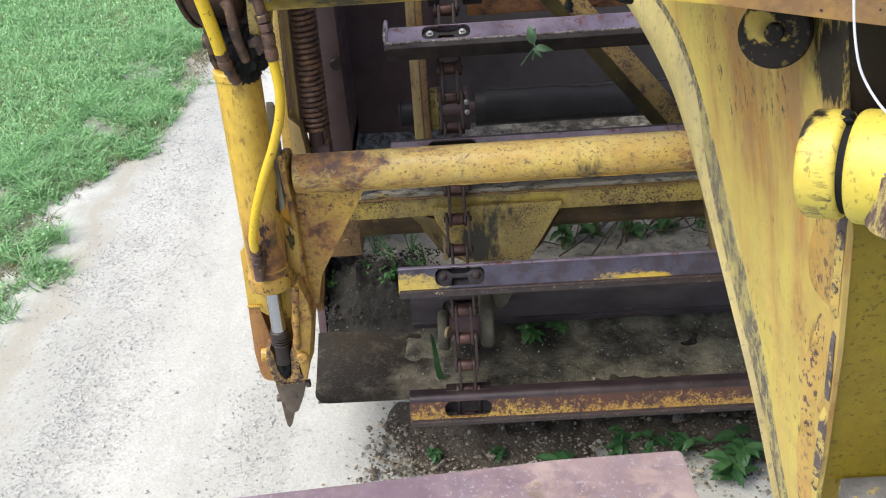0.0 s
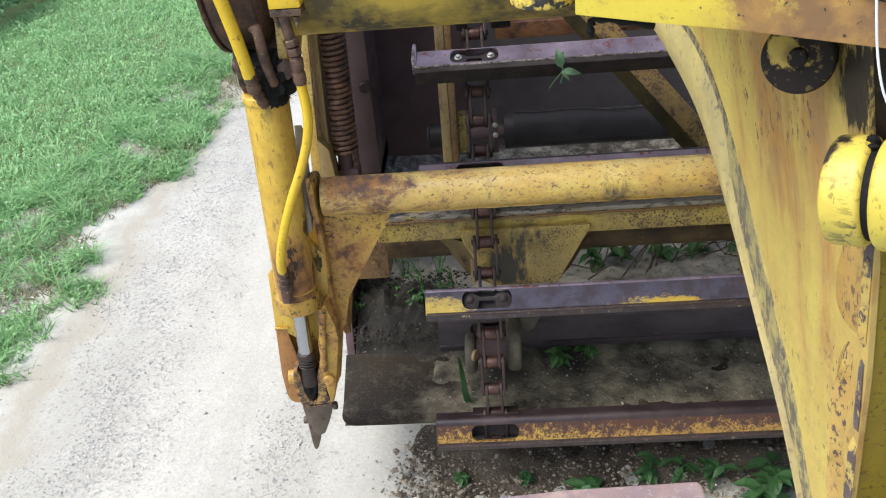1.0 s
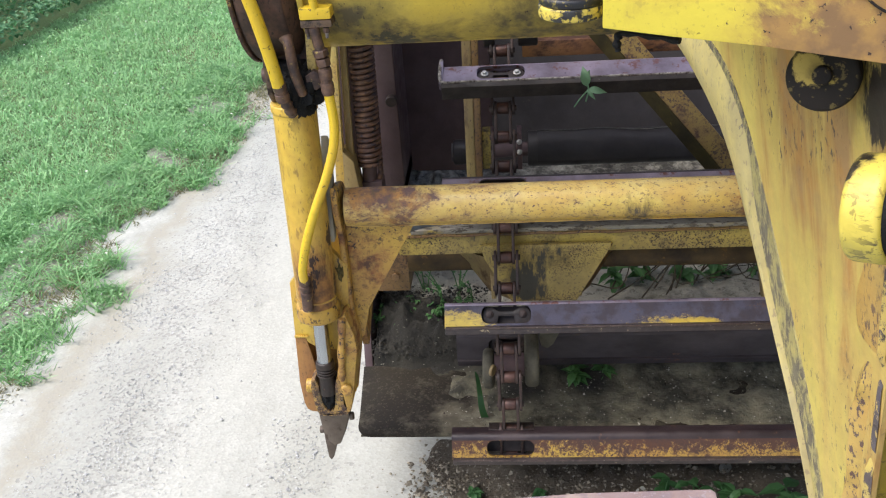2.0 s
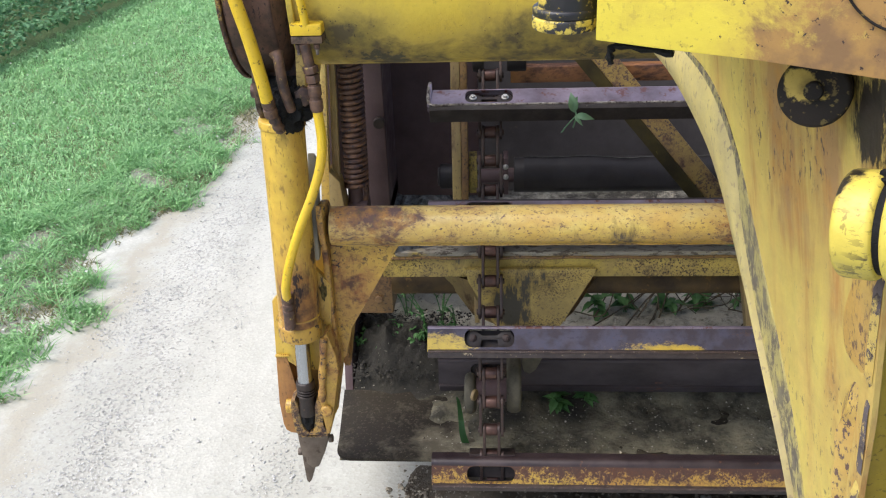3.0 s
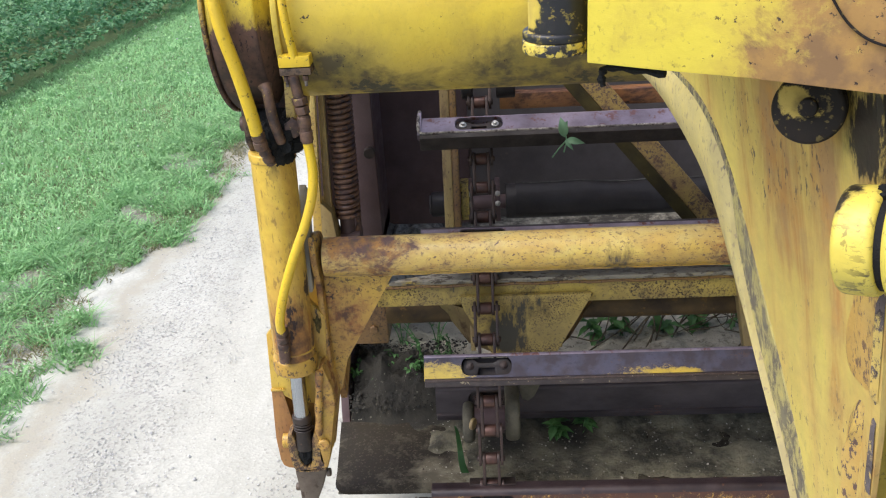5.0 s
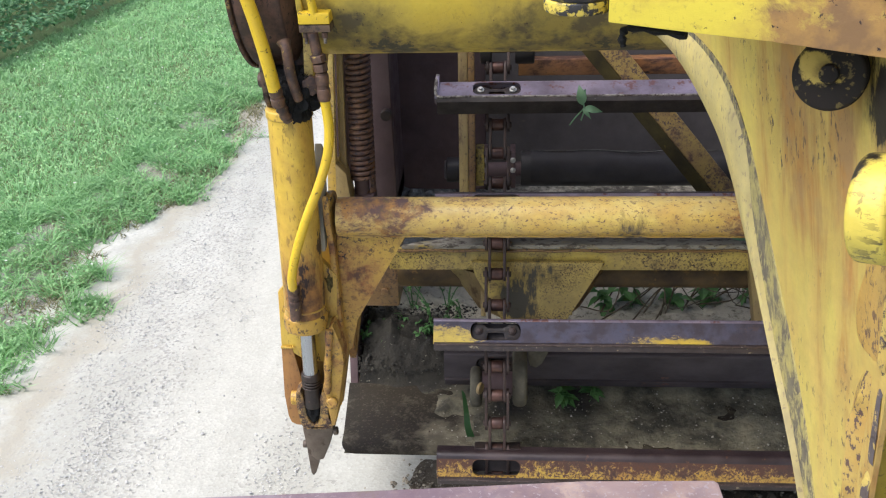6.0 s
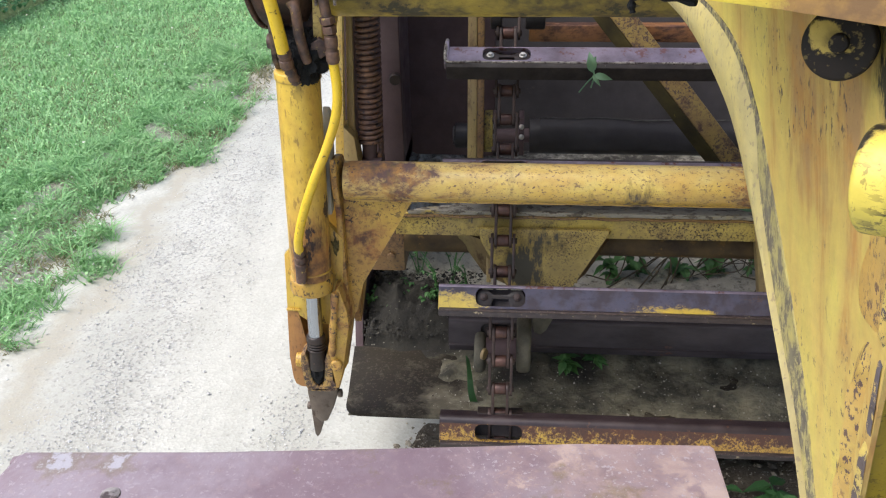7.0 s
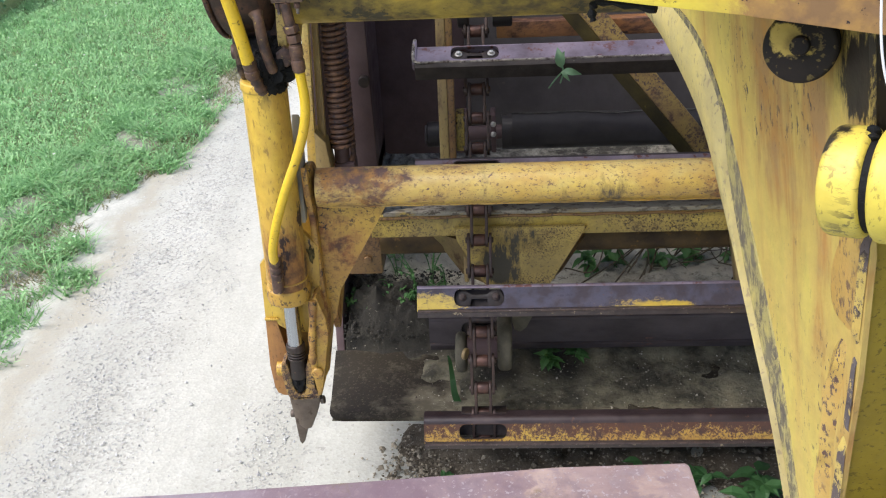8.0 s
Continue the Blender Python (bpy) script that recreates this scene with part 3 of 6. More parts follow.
def banded(a, b, r, rings=3, seg=18):
    """A crimped sleeve or coupling: a core with raised rings along it."""
    a, b = Vector(a), Vector(b)
    bm = rod(a, b, 0.86 * r, seg=seg)
    for k in range(rings):
        u, w = (k + 0.5) / rings, 0.36 / rings
        rod(a + (u - w) * (b - a), a + (u + w) * (b - a), r, seg=seg, bev=0.0016, bm=bm)
    return bm


def smooth_line(pts, n=8):
    pts = [Vector(p) for p in pts]
    ext = [2 * pts[0] - pts[1], *pts, 2 * pts[-1] - pts[-2]]
    out = []
    for i in range(1, len(ext) - 2):
        p0, p1, p2, p3 = ext[i - 1:i + 3]
        for k in range(n):
            t = k / n
            out.append(0.5 * (2 * p1 + (p2 - p0) * t + (2 * p0 - 5 * p1 + 4 * p2 - p3) * t * t + (3 * p1 - p0 - 3 * p2 + p3) * t ** 3))
    return out + [pts[-1]]


def sweep(pts, r, seg=12, bm=None):
    bm = bm or bmesh.new()
    pts = [Vector(p) for p in pts]
    side, rings = None, []
    for i, p in enumerate(pts):
        way = (pts[min(i + 1, len(pts) - 1)] - pts[max(i - 1, 0)]).normalized()
        side = way.orthogonal().normalized() if side is None else (side - way * side.dot(way)).normalized()
        up = way.cross(side)
        rad = r(i / (len(pts) - 1)) if callable(r) else r
        rings.append([bm.verts.new(p + rad * (side * math.cos(a) + up * math.sin(a))) for a in (2 * math.pi * k / seg for k in range(seg))])
    for u, v in zip(rings, rings[1:]):
        for k in range(seg):
            bm.faces.new((u[k], u[(k + 1) % seg], v[(k + 1) % seg], v[k]))
    bm.faces.new(rings[0])
    bm.faces.new(rings[-1][::-1])
    return bm


def slab(poly, axis, a, b, bev=0.003, bm=None):
    """A plate: a polygon in the plane across an axis ('x': y, z; 'y': x, z; 'z': x, y), from a to b along it."""
    bm = bm or bmesh.new()
    put = {"x": lambda p, k: (k, p[0], p[1]), "y": lambda p, k: (p[0], k, p[1]), "z": lambda p, k: (p[0], p[1], k)}[axis]
    lo = [bm.verts.new(put(p, a)) for p in poly]
    hi = [bm.verts.new(put(p, b)) for p in poly]
    n = len(poly)
    faces = [bm.faces.new(lo[::-1]), bm.faces.new(hi)]
    faces += [bm.faces.new((lo[k], lo[(k + 1) % n], hi[(k + 1) % n], hi[k])) for k in range(n)]
    bmesh.ops.recalc_face_normals(bm, faces=faces)
    if bev:
        edges = [e for f in faces[:2] for e in f.edges]
        bmesh.ops.bevel(bm, geom=edges, offset=bev, segments=2, affect="EDGES", profile=0.6)
    return bm


def arc(cx, cy, r, a0, a1, n=10):
    return [(cx + r * math.cos(radians(a0 + (a1 - a0) * k / n)), cy + r * math.sin(radians(a0 + (a1 - a0) * k / n))) for k in range(n + 1)]


def mesh_from(name, verts, faces, mat):
    me = bpy.data.meshes.new(name)
    me.from_pydata(verts.tolist() if hasattr(verts, "tolist") else verts, [], faces.tolist() if hasattr(faces, "tolist") else faces)
    me.materials.append(mat)
    me.update()
    return me


# ---- ground, road, verge ----
rng = np.random.default_rng(7)
SKEW = 0.125                       # the road runs a little askew to the machine


def verge(y):
    """x of the road's grassy edge."""
    return -2.775 + SKEW * y + 0.09 * math.cos(2.33 * (y - 3.25)) + 0.03 * math.sin(6.1 * y + 1.0)


bm = bmesh.new()
bmesh.ops.create_grid(bm, x_segments=2, y_segments=2, size=1500)
for v in bm.verts:
    v.co.z = -0.03
single("ground", bm, turf_mat, "green turf and soil reaching to the horizon", "ground", kind="structure")

bm = bmesh.new()
ys = np.concatenate([np.linspace(-6, 2, 20), np.linspace(2.1, 9, 90), np.linspace(9.4, 60, 50)])
us = np.concatenate([np.linspace(-0.32, 2.6, 56), np.linspace(2.8, 7.5, 12)])
grid = []
for y in ys:
    row = []
    for u in us:
        x = -2.80 + SKEW * y + u
        z = 0.014 * noise.noise((x * 1.1, y * 0.5, 0)) + 0.008 * noise.noise((x * 5, y * 3, 3)) - 0.028 * max(0, 0.35 - u) * (u < 0.35)
        row.append(bm.verts.new((x, y, z - 0.01 * (abs(u - 0.9) < 0.25) * (1 - abs(u - 0.9) / 0.25))))
    grid.append(row)
for r0, r1 in zip(grid, grid[1:]):
    for k in range(len(us) - 1):
        bm.faces.new((r0[k], r0[k + 1], r1[k + 1], r1[k]))
single("road", bm, road_mat, "pale crushed limestone farm road with faint wheel tracks", "road", kind="structure")


def blades(count, area, height, lean, width, keep):
    """Triangles of grass: verts and faces."""
    x0, x1, y0, y1 = area
    p = np.c_[rng.uniform(x0, x1, count), rng.uniform(y0, y1, count)]
    p = p[[keep(a, b) for a, b in p]]
    n = len(p)
    lump = np.array([0.9 + 0.9 * noise.noise((a * 7, b * 7, 1)) + 0.4 * noise.noise((a * 1.5, b * 1.5, 2)) for a, b in p])
    h = height * rng.uniform(0.5, 1.2, n) * np.clip(lump, 0.25, 2.0)
    a = rng.uniform(0, 2 * np.pi, n)
    d = np.c_[np.cos(a), np.sin(a)]
    b = rng.uniform(0, 2 * np.pi, n)
    s = np.c_[np.cos(b), np.sin(b)] * (width * rng.uniform(0.6, 1.4, n))[:, None]
    base = np.c_[p, np.full(n, -0.02)]
    mid = base + np.c_[d * (lean * 0.35 * h)[:, None], 0.6 * h]
    tip = base + np.c_[d * (lean * h)[:, None], h * rng.uniform(0.75, 1.0, n)]
    s3 = np.c_[s, np.zeros(n)]
    verts = np.stack([base - s3, base + s3, mid + 0.8 * s3, mid - 0.8 * s3, tip], 1).reshape(-1, 3)
    k = 5 * np.arange(n)[:, None]
    return verts, [tuple(q) for q in np.concatenate([k + [0, 1, 2], k + [0, 2, 3], k + [3, 2, 4]]).tolist()]


def on_verge(x, y):
    edge = verge(y) + 0.22 * noise.noise((x * 1.7, y * 1.7, 0)) + 0.24 * noise.noise((x * 4.2, y * 4.2, 5)) + 0.2 * noise.noise((x * 11, y * 11, 3))
    far = edge - x
    return far > 0 and (far > 0.20 or rng.uniform() < 0.42 + 3.0 * far + 0.7 * noise.noise((x * 3, y * 3, 9)))


v, f = blades(190000, (-6.2, -1.2, 3.0, 16.0), 0.056, 1.0, 0.0044, lambda x, y: on_verge(x, y) and x > -5.9 + SKEW * y)
tagged(new("grass", mesh_from("grass", v, f, grass_mat)), "mown green meadow grass along the road", "grass", kind="stuff")
v, f = blades(45000, (-7.5, -2.2, -4.0, 3.0), 0.056, 1.0, 0.006, lambda x, y: x < verge(y) - 0.05)
tagged(new("grass", mesh_from("grass", v, f, grass_mat)), "mown green grass beside the road", "grass", kind="stuff")
v, f = blades(90000, (-4.2, -1.2, 3.0, 8.0), 0.092, 1.4, 0.0034, lambda x, y: on_verge(x, y) and verge(y) - x < 0.75 + 0.5 * noise.noise((x * 1.2, y * 1.2, 7)) and noise.noise((x * 2.6, y * 2.6, 12)) > -0.32)
tagged(new("verge_grass", mesh_from("verge_grass", v, f, near_grass)), "taller dark green grass tufts along the road's edge", "grass", kind="stuff")
v, f = blades(52000, (-3.2, -1.3, 3.0, 12.0), 0.05, 1.6, 0.0035, lambda x, y: -0.05 < verge(y) - x < 0.55 and noise.noise((x * 2, y * 2, 4)) > -0.1)
tagged(new("dry_grass", mesh_from("dry_grass", v, f, dry_mat)), "dry straw-coloured grass at the road's edge", "dry grass", kind="stuff")


def leaves(points, size, droop=0.5, mat_ratio=0.6):
    """Small folded leaves at the points given: verts and faces."""
    n = len(points)
    a = rng.uniform(0, 2 * np.pi, n)
    tilt = rng.normal(0.25, droop, n)
    ln = size * rng.uniform(0.6, 1.3, n)
    f = np.c_[np.cos(a) * np.cos(tilt), np.sin(a) * np.cos(tilt), -np.sin(tilt)] * ln[:, None]
    s = np.c_[-np.sin(a), np.cos(a), np.zeros(n)] * (ln * 0.5 * mat_ratio)[:, None]
    lift = np.c_[np.zeros(n), np.zeros(n), 0.14 * ln]
    p = np.asarray(points)
    verts = np.stack([p, p + 0.45 * f + s + lift, p + f, p + 0.45 * f - s + lift, p + 0.5 * f], 1).reshape(-1, 3)
    k = 5 * np.arange(n)[:, None]
    return verts, [tuple(q) for q in np.concatenate([k + [0, 1, 4], k + [1, 2, 4], k + [2, 3, 4], k + [3, 0, 4]]).tolist()]


pts = []
for _ in range(105000):
    y = rng.uniform(7.0, 26.0)
    u = rng.uniform(0.0, 5.5)
    x = -5.72 + SKEW * y - u
    row = 0.5 + 0.5 * math.cos(u / 0.5 * 2 * math.pi)
    h = (0.36 + 0.22 * row) * min(1.0, 0.45 + 1.2 * u) * (0.85 + 0.3 * noise.noise((x * 1.5, y * 1.5, 0)))
    pts.append((x, y, h * rng.uniform(0.25, 1.0) ** 0.5))
v, f = leaves(np.array(pts), 0.060, 0.5, 0.85)
tagged(new("bean_crop", mesh_from("bean_crop", v, f, crop_mat)), "dense dark green soybean crop behind the verge", "crop", kind="stuff")

pts = [(x, y, rng.uniform(0.02, 0.06)) for x, y in np.c_[rng.uniform(-5.5, -1.3, 26000), rng.uniform(3.0, 12.0, 26000)] if on_verge(x, y) and x > -5.7 + SKEW * y]
v, f = leaves(np.array(pts), 0.019, 0.5, 0.9)
tagged(new("clover_leaves", mesh_from("clover_leaves", v, f, grass_mat)), "low clover leaves among the grass", "clover", kind="stuff")
pts = [p for p in pts if rng.uniform() < 0.012]
v, f = leaves(np.array(pts) + [0, 0, 0.03], 0.016, 0.9, 1.2)
tagged(new("clover_flowers", mesh_from("clover_flowers", v, f, clover_mat)), "small white clover flowers in the grass", "flowers", kind="stuff")


def stones(points, sizes):
    """Broken stones of eight faces each: verts and faces."""
    base = np.array([(1, 0, 0), (-1, 0, 0), (0, 1, 0), (0, -1, 0), (0, 0, 0.55), (0, 0, -0.55)], float)
    tri = np.array([(0, 2, 4), (2, 1, 4), (1, 3, 4), (3, 0, 4), (2, 0, 5), (1, 2, 5), (3, 1, 5), (0, 3, 5)])
    n = len(points)
    a = rng.uniform(0, 2 * np.pi, n)
    c, s = np.cos(a), np.sin(a)
    b = base[None] * rng.uniform(0.6, 1.25, (n, 6, 1)) * np.asarray(sizes)[:, None, None]
    b[..., 2] += b[..., 0] * rng.uniform(-0.6, 0.6, (n, 1))
    b = np.stack([c[:, None] * b[..., 0] - s[:, None] * b[..., 1], s[:, None] * b[..., 0] + c[:, None] * b[..., 1], b[..., 2]], -1)
    return (b + np.asarray(points)[:, None]).reshape(-1, 3), [tuple(q) for q in (tri[None] + 6 * np.arange(n)[:, None, None]).reshape(-1, 3).tolist()]


pts = []
while len(pts) < 22000:
    y = rng.uniform(2.0, 8.0)
    u = rng.uniform(-0.1, 2.6)
    x = -2.72 + SKEW * y + u
    wander = 0.22 * noise.noise((x * 1.3, y * 1.3, 2))
    grit = max(0.06, 1.0 - abs(x + wander + 1.68) / 0.34, 0.7 - abs(x + wander + 0.86) / 0.4)
    if grit * (0.7 + 0.9 * noise.noise((x * 5, y * 5, 6))) > rng.uniform() and x < 2.0:
        pts.append((x, y, 0.002))
v, f = stones(pts, rng.uniform(0.0014, 0.0046, len(pts)) * (1 + 0.9 * (rng.uniform(size=len(pts)) > 0.93)))
tagged(new("loose_gravel", mesh_from("loose_gravel", v, f, stone_mat)), "loose limestone chips lying on the road", "gravel", kind="stuff")

bm = bmesh.new()
rows_ = []
for y in np.arange(2.6, 13.0, 0.06):
    row = []
    for u in np.linspace(0.0, 1.0, 14):
        x = verge(y) - 0.55 + 0.50 * u + 0.20 * noise.noise((y * 2.1, u, 8)) * u + 0.12 * noise.noise((y * 8, u * 4, 2))
        row.append(bm.verts.new((x, y, 0.004 + 0.014 * noise.noise((x * 6, y * 6, 1)) - 0.045 * u ** 4)))
    rows_.append(row)
for r0, r1 in zip(rows_, rows_[1:]):
    for k in range(13):
        bm.faces.new((r0[k], r0[k + 1], r1[k + 1], r1[k]))
single("verge_soil", bm, verge_mat, "bare grey-brown soil between the road and the grass", "soil", kind="stuff")

# windrow of dug-up soil in front of the cutting edge
bm = bmesh.new()
bmesh.ops.create_grid(bm, x_segments=120, y_segments=24, size=1)
for v in bm.verts:
    x, y = 0.75 + 1.35 * v.co.x, 2.60 + 0.36 * v.co.y
    rise = max(0.0, 1 - abs(v.co.y) ** 1.5) * min(1.0, 3.2 * (1 - abs(v.co.x)))
    lump = 0.6 + 0.6 * noise.noise((x * 5, y * 5, 1)) + 0.35 * noise.noise((x * 17, y * 17, 2))
    ragged = noise.noise((x * 4, y * 4, 6)) + 0.6 * noise.noise((x * 13, y * 13, 3))
    v.co = (x, y, -0.016 + 0.085 * rise * max(lump, 0.05) - 0.035 * max(0.0, 0.55 - rise + 0.5 * ragged))
single("soil_windrow", bm, darkdirt_mat, "low heap of damp brown soil and pebbles on the road", "soil heap", kind="stuff")
pts = np.c_[rng.uniform(-0.45, 1.4, 3200), 2.42 + rng.normal(0, 0.15, 3200), rng.uniform(0.002, 0.05, 3200)]
pts = np.r_[pts, np.c_[-0.34 + rng.normal(0, 0.08, 600), 2.45 + rng.normal(0, 0.13, 600), rng.uniform(0.001, 0.02, 600)]]
v, f = stones(pts, rng.uniform(0.0025, 0.009, len(pts)) * (1 + 1.2 * (rng.uniform(size=len(pts)) > 0.93)))
tagged(new("pebbles", mesh_from("pebbles", v, f, pebble_mat)), "brown pebbles and clods scattered on the soil heap", "pebbles", kind="stuff")

# ---- the bowl of the scraper ----
XC = 0.72                           # the machine's middle plane
bowl = thing("scraper_bowl", (XC, 3.6, 0.3), "dark rusted scraper bowl with a dirt-covered floor", "scraper bowl")
bm = slab([(-0.630, 2.86), (-0.606, 2.58)] + arc(-0.548, 2.520, 0.055, 185, 265, 8) + [(-0.40, 2.464), (2.0, 2.464), (2.05, 2.90)], "z", 0.298, 0.312, 0.004)
part("cutting_edge", bm, floor_steel, bowl, "worn rusty front plate with dirt on it")
part("floor_plate", box(-0.60, 2.04, 2.90, 4.9, 0.25, 0.30), floor_steel, bowl)
part("side_wall", box(-0.535, -0.475, 3.13, 5.0, 0.80, 2.1), dark_steel, bowl)
part("lower_side", slab([(2.90, 0.26), (2.98, 0.55), (3.10, 0.82), (5.0, 0.82), (5.0, 0.26)], "x", -0.635, -0.605), dark_steel, bowl)
part("side_curve", slab([(-0.62, 0.82), (-0.475, 0.86), (-0.475, 0.80), (-0.605, 0.70)], "y", 3.13, 5.0), dark_steel, bowl)
part("side_flange", box(-0.545, -0.44, 3.08, 3.128, 0.96, 2.1), dark_steel, bowl)
part("side_wall", box(2 * XC + 0.475, 2 * XC + 0.535, 3.13, 5.0, 0.30, 2.1), dark_steel, bowl)
part("rear_gate", slab([(-0.482, 2.1), (-0.482, 0.80), (-0.476, 0.782), (-0.458, 0.772), (-0.13, 0.768), (-0.13, 2.1)], "y", 3.62, 3.66), dark_steel, bowl, "dark maroon steel gate panel")
part("rear_gate", box(-0.128, 1.90, 3.60, 3.64, 0.80, 2.1), grey_steel, bowl, "dark grey steel gate panel")
# unseen back wall added to close the bowl; its height sets the light inside
part("ejector", box(-0.474, 2 * XC + 0.474, 4.90, 4.94, 0.30, 1.20), dark_steel, bowl)
part("bolt", rod((-0.455, 3.07, 1.30), (-0.455, 3.04, 1.30), 0.02, seg=12, bev=0.003), bracket_steel, bowl)


def flap_point(x, deg):
    wave = 0.004 * math.sin(9 * x) + 0.003 * math.sin(23 * x + 1)
    r = 0.0745 + (wave if deg < 112 else 0.3 * wave)
    return (x, 3.36 + r * math.cos(radians(deg)), 0.970 + r * math.sin(radians(deg)))


bm = bmesh.new()
rows_ = [[bm.verts.new(flap_point(x, deg)) for x in np.linspace(0.05, 1.42, 60)] for deg in (98, 106, 114, 124, 136, 150, 166, 182, 200)]
for r0, r1 in zip(rows_, rows_[1:]):
    for k in range(59):
        bm.faces.new((r0[k], r0[k + 1], r1[k + 1], r1[k]))
part("rubber_flap", bm, rubber, bowl, "torn black rubber flap over the roller")
pt = [flap_point(x, 98) for x in np.linspace(0.05, 1.42, 60)]
part("flap_edge", sweep([Vector(p) + Vector((0, -0.002, 0.002)) for p in pt], 0.0022, 6), frayed, bowl, "frayed dusty edge of the flap")

bm = bmesh.new()
bmesh.ops.create_grid(bm, x_segments=240, y_segments=190, size=1)
for v in bm.verts:
    x, y = 0.72 + 1.31 * v.co.x, 3.650 + 1.176 * v.co.y
    n1, n2 = noise.noise((x * 2.2, y * 2.2, 4)), noise.noise((x * 9, y * 9, 7))
    left = max(0.0, min(1.0, (-0.15 - x) / 0.25))
    back = max(0.0, min(1.0, (y - 2.74 - 0.11 * left - 0.05 * n1) / 0.16))
    cover = max(max(0.0, min(1.0, (x + 0.36 + 0.20 * n1 + 0.10 * n2) / 0.22)), max(0.0, min(1.0, (y - 2.845 - 0.02 * n2) / 0.04)))
    n3 = noise.noise((x * 26, y * 26, 2))
    heap = max(0.0, 1 - abs(x + 0.45) / 0.22) * max(0.0, min(1.0, (y - 2.72) / 0.2))
    z = 0.290 + 0.032 * cover + 0.075 * back + 0.022 * n1 * (0.3 + back) * cover + (0.018 + 0.034 * left * back) * n2 * cover + (0.010 + 0.030 * left * back) * n3 * cover + 0.04 * heap
    rag = 0.022 * noise.noise((x * 7, 1, 1)) + 0.012 * noise.noise((x * 23, 2, 1))
    v.co = (x, y, max(0.294, z - 0.045 * max(0.0, min(1.0, (2.500 + rag - y) / 0.02))))
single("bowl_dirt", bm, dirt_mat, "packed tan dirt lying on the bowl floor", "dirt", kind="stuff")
pts = np.c_[rng.uniform(-0.30, 1.5, 2200), rng.uniform(2.48, 3.5, 2200)]
pts = np.c_[pts, 0.33 + 0.05 * np.clip((pts[:, 1] - 2.75) / 0.25, 0, 1)]
size = 0.0012 + 0.0036 * rng.uniform(0, 1, len(pts)) ** 2
v, f = stones(pts, size)
tagged(new("grit", mesh_from("grit", v, f, grit_mat)), "pale grit strewn over the bowl dirt", "grit", kind="stuff")
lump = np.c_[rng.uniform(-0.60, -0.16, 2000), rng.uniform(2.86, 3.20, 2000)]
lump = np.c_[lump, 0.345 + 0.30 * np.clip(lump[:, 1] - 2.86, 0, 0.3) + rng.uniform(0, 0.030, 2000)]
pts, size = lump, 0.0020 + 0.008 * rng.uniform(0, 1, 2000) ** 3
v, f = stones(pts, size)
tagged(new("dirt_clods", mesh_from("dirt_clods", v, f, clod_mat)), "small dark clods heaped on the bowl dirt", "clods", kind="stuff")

# ---- cross beam of the bowl ----
beam = thing("cross_beam", (XC, 2.72, 0.85), "grimy yellow steel cross beam with gusset plates", "beam")
part("web", box(-0.42, 1.86, 2.66, 2.675, 0.905, 0.985), paint_rail, beam)
part("top_flange", slab([(-0.375, 2.652), (1.88, 2.652), (1.88, 2.86), (-0.20, 2.86), (-0.235, 2.70), (-0.325, 2.676)], "z", 0.985, 1.0, 0.003), dust_mat, beam, "dust-covered top flange")
part("weld_bead", sweep([(x, 2.652, 0.980 + 0.002 * math.sin(40 * x)) for x in np.linspace(-0.4, 1.8, 90)], 0.005, 8), paint_box, beam)
part("bottom_pipe", rod((-0.40, 2.745, 0.852), (1.84, 2.745, 0.852), 0.050, seg=36), grimy_shaded_pipe, beam, "grimy round tube, darkened for the shade under the rail")
for k in (0, 1):
    s = -1 if k else 1
    o = 2 * XC if k else 0.0
    px = [(-0.150, 0.948), (-0.140, 0.90), (-0.055, 0.735), (0.160, 0.735), (0.268, 0.935), (0.268, 0.948)]
    bm = bmesh.new()
    q = [bm.verts.new((o + s * a, b, c)) for a, b, c in ((-0.142, 2.640, 0.905), (-0.057, 2.640, 0.737), (-0.130, 2.70, 0.737), (-0.235, 2.70, 0.905))]
    bm.faces.new(q)
    bmesh.ops.solidify(bm, geom=bm.faces[:], thickness=0.012)
    part("gusset_wing", bm, paint_post, beam, "slanted wing of the gusset, painted darker than its plate")
    # second wing: the gusset's shadow side put in as dark brown paint
    bm = bmesh.new()
    q = [bm.verts.new((o + s * a, b, c)) for a, b, c in ((0.268, 2.646, 0.935), (0.162, 2.646, 0.739), (0.205, 2.71, 0.739), (0.315, 2.71, 0.935))]
    bm.faces.new(q)
    bmesh.ops.solidify(bm, geom=bm.faces[:], thickness=0.010)
    part("gusset_wing", bm, paint_box, beam, "slanted wing of the gusset, painted darker than its plate")
    part("gusset_plate", slab([(o + s * a, b) for a, b in px], "y", 2.632, 2.648), paint_rail, beam)
    part("gusset_rib", slab([(2.652, 0.735), (2.652, 0.90), (2.80, 0.90), (2.72, 0.735)], "x", o + s * -0.115 - 0.008, o + s * -0.115 + 0.008), paint_post, beam)
    part("gusset_rib", slab([(2.652, 0.74), (2.652, 0.92), (2.80, 0.92), (2.70, 0.74)], "x", o + s * 0.172 - 0.006, o + s * 0.172 + 0.006), paint_post, beam)
part("hanger", slab([(0.72, 0.97), (0.76, 0.97), (0.80, 0.72), (0.77, 0.70)], "y", 2.64, 2.70), paint_post, beam)
mount = thing("mount_box", (-0.46, 2.78, 0.70), "small rusty box bracket under the beam, painted brown for the tube's shade", "bracket")
part("body", box(-0.53, -0.408, 2.765, 2.9, 0.702, 0.90, 0.01), paint_box, mount)
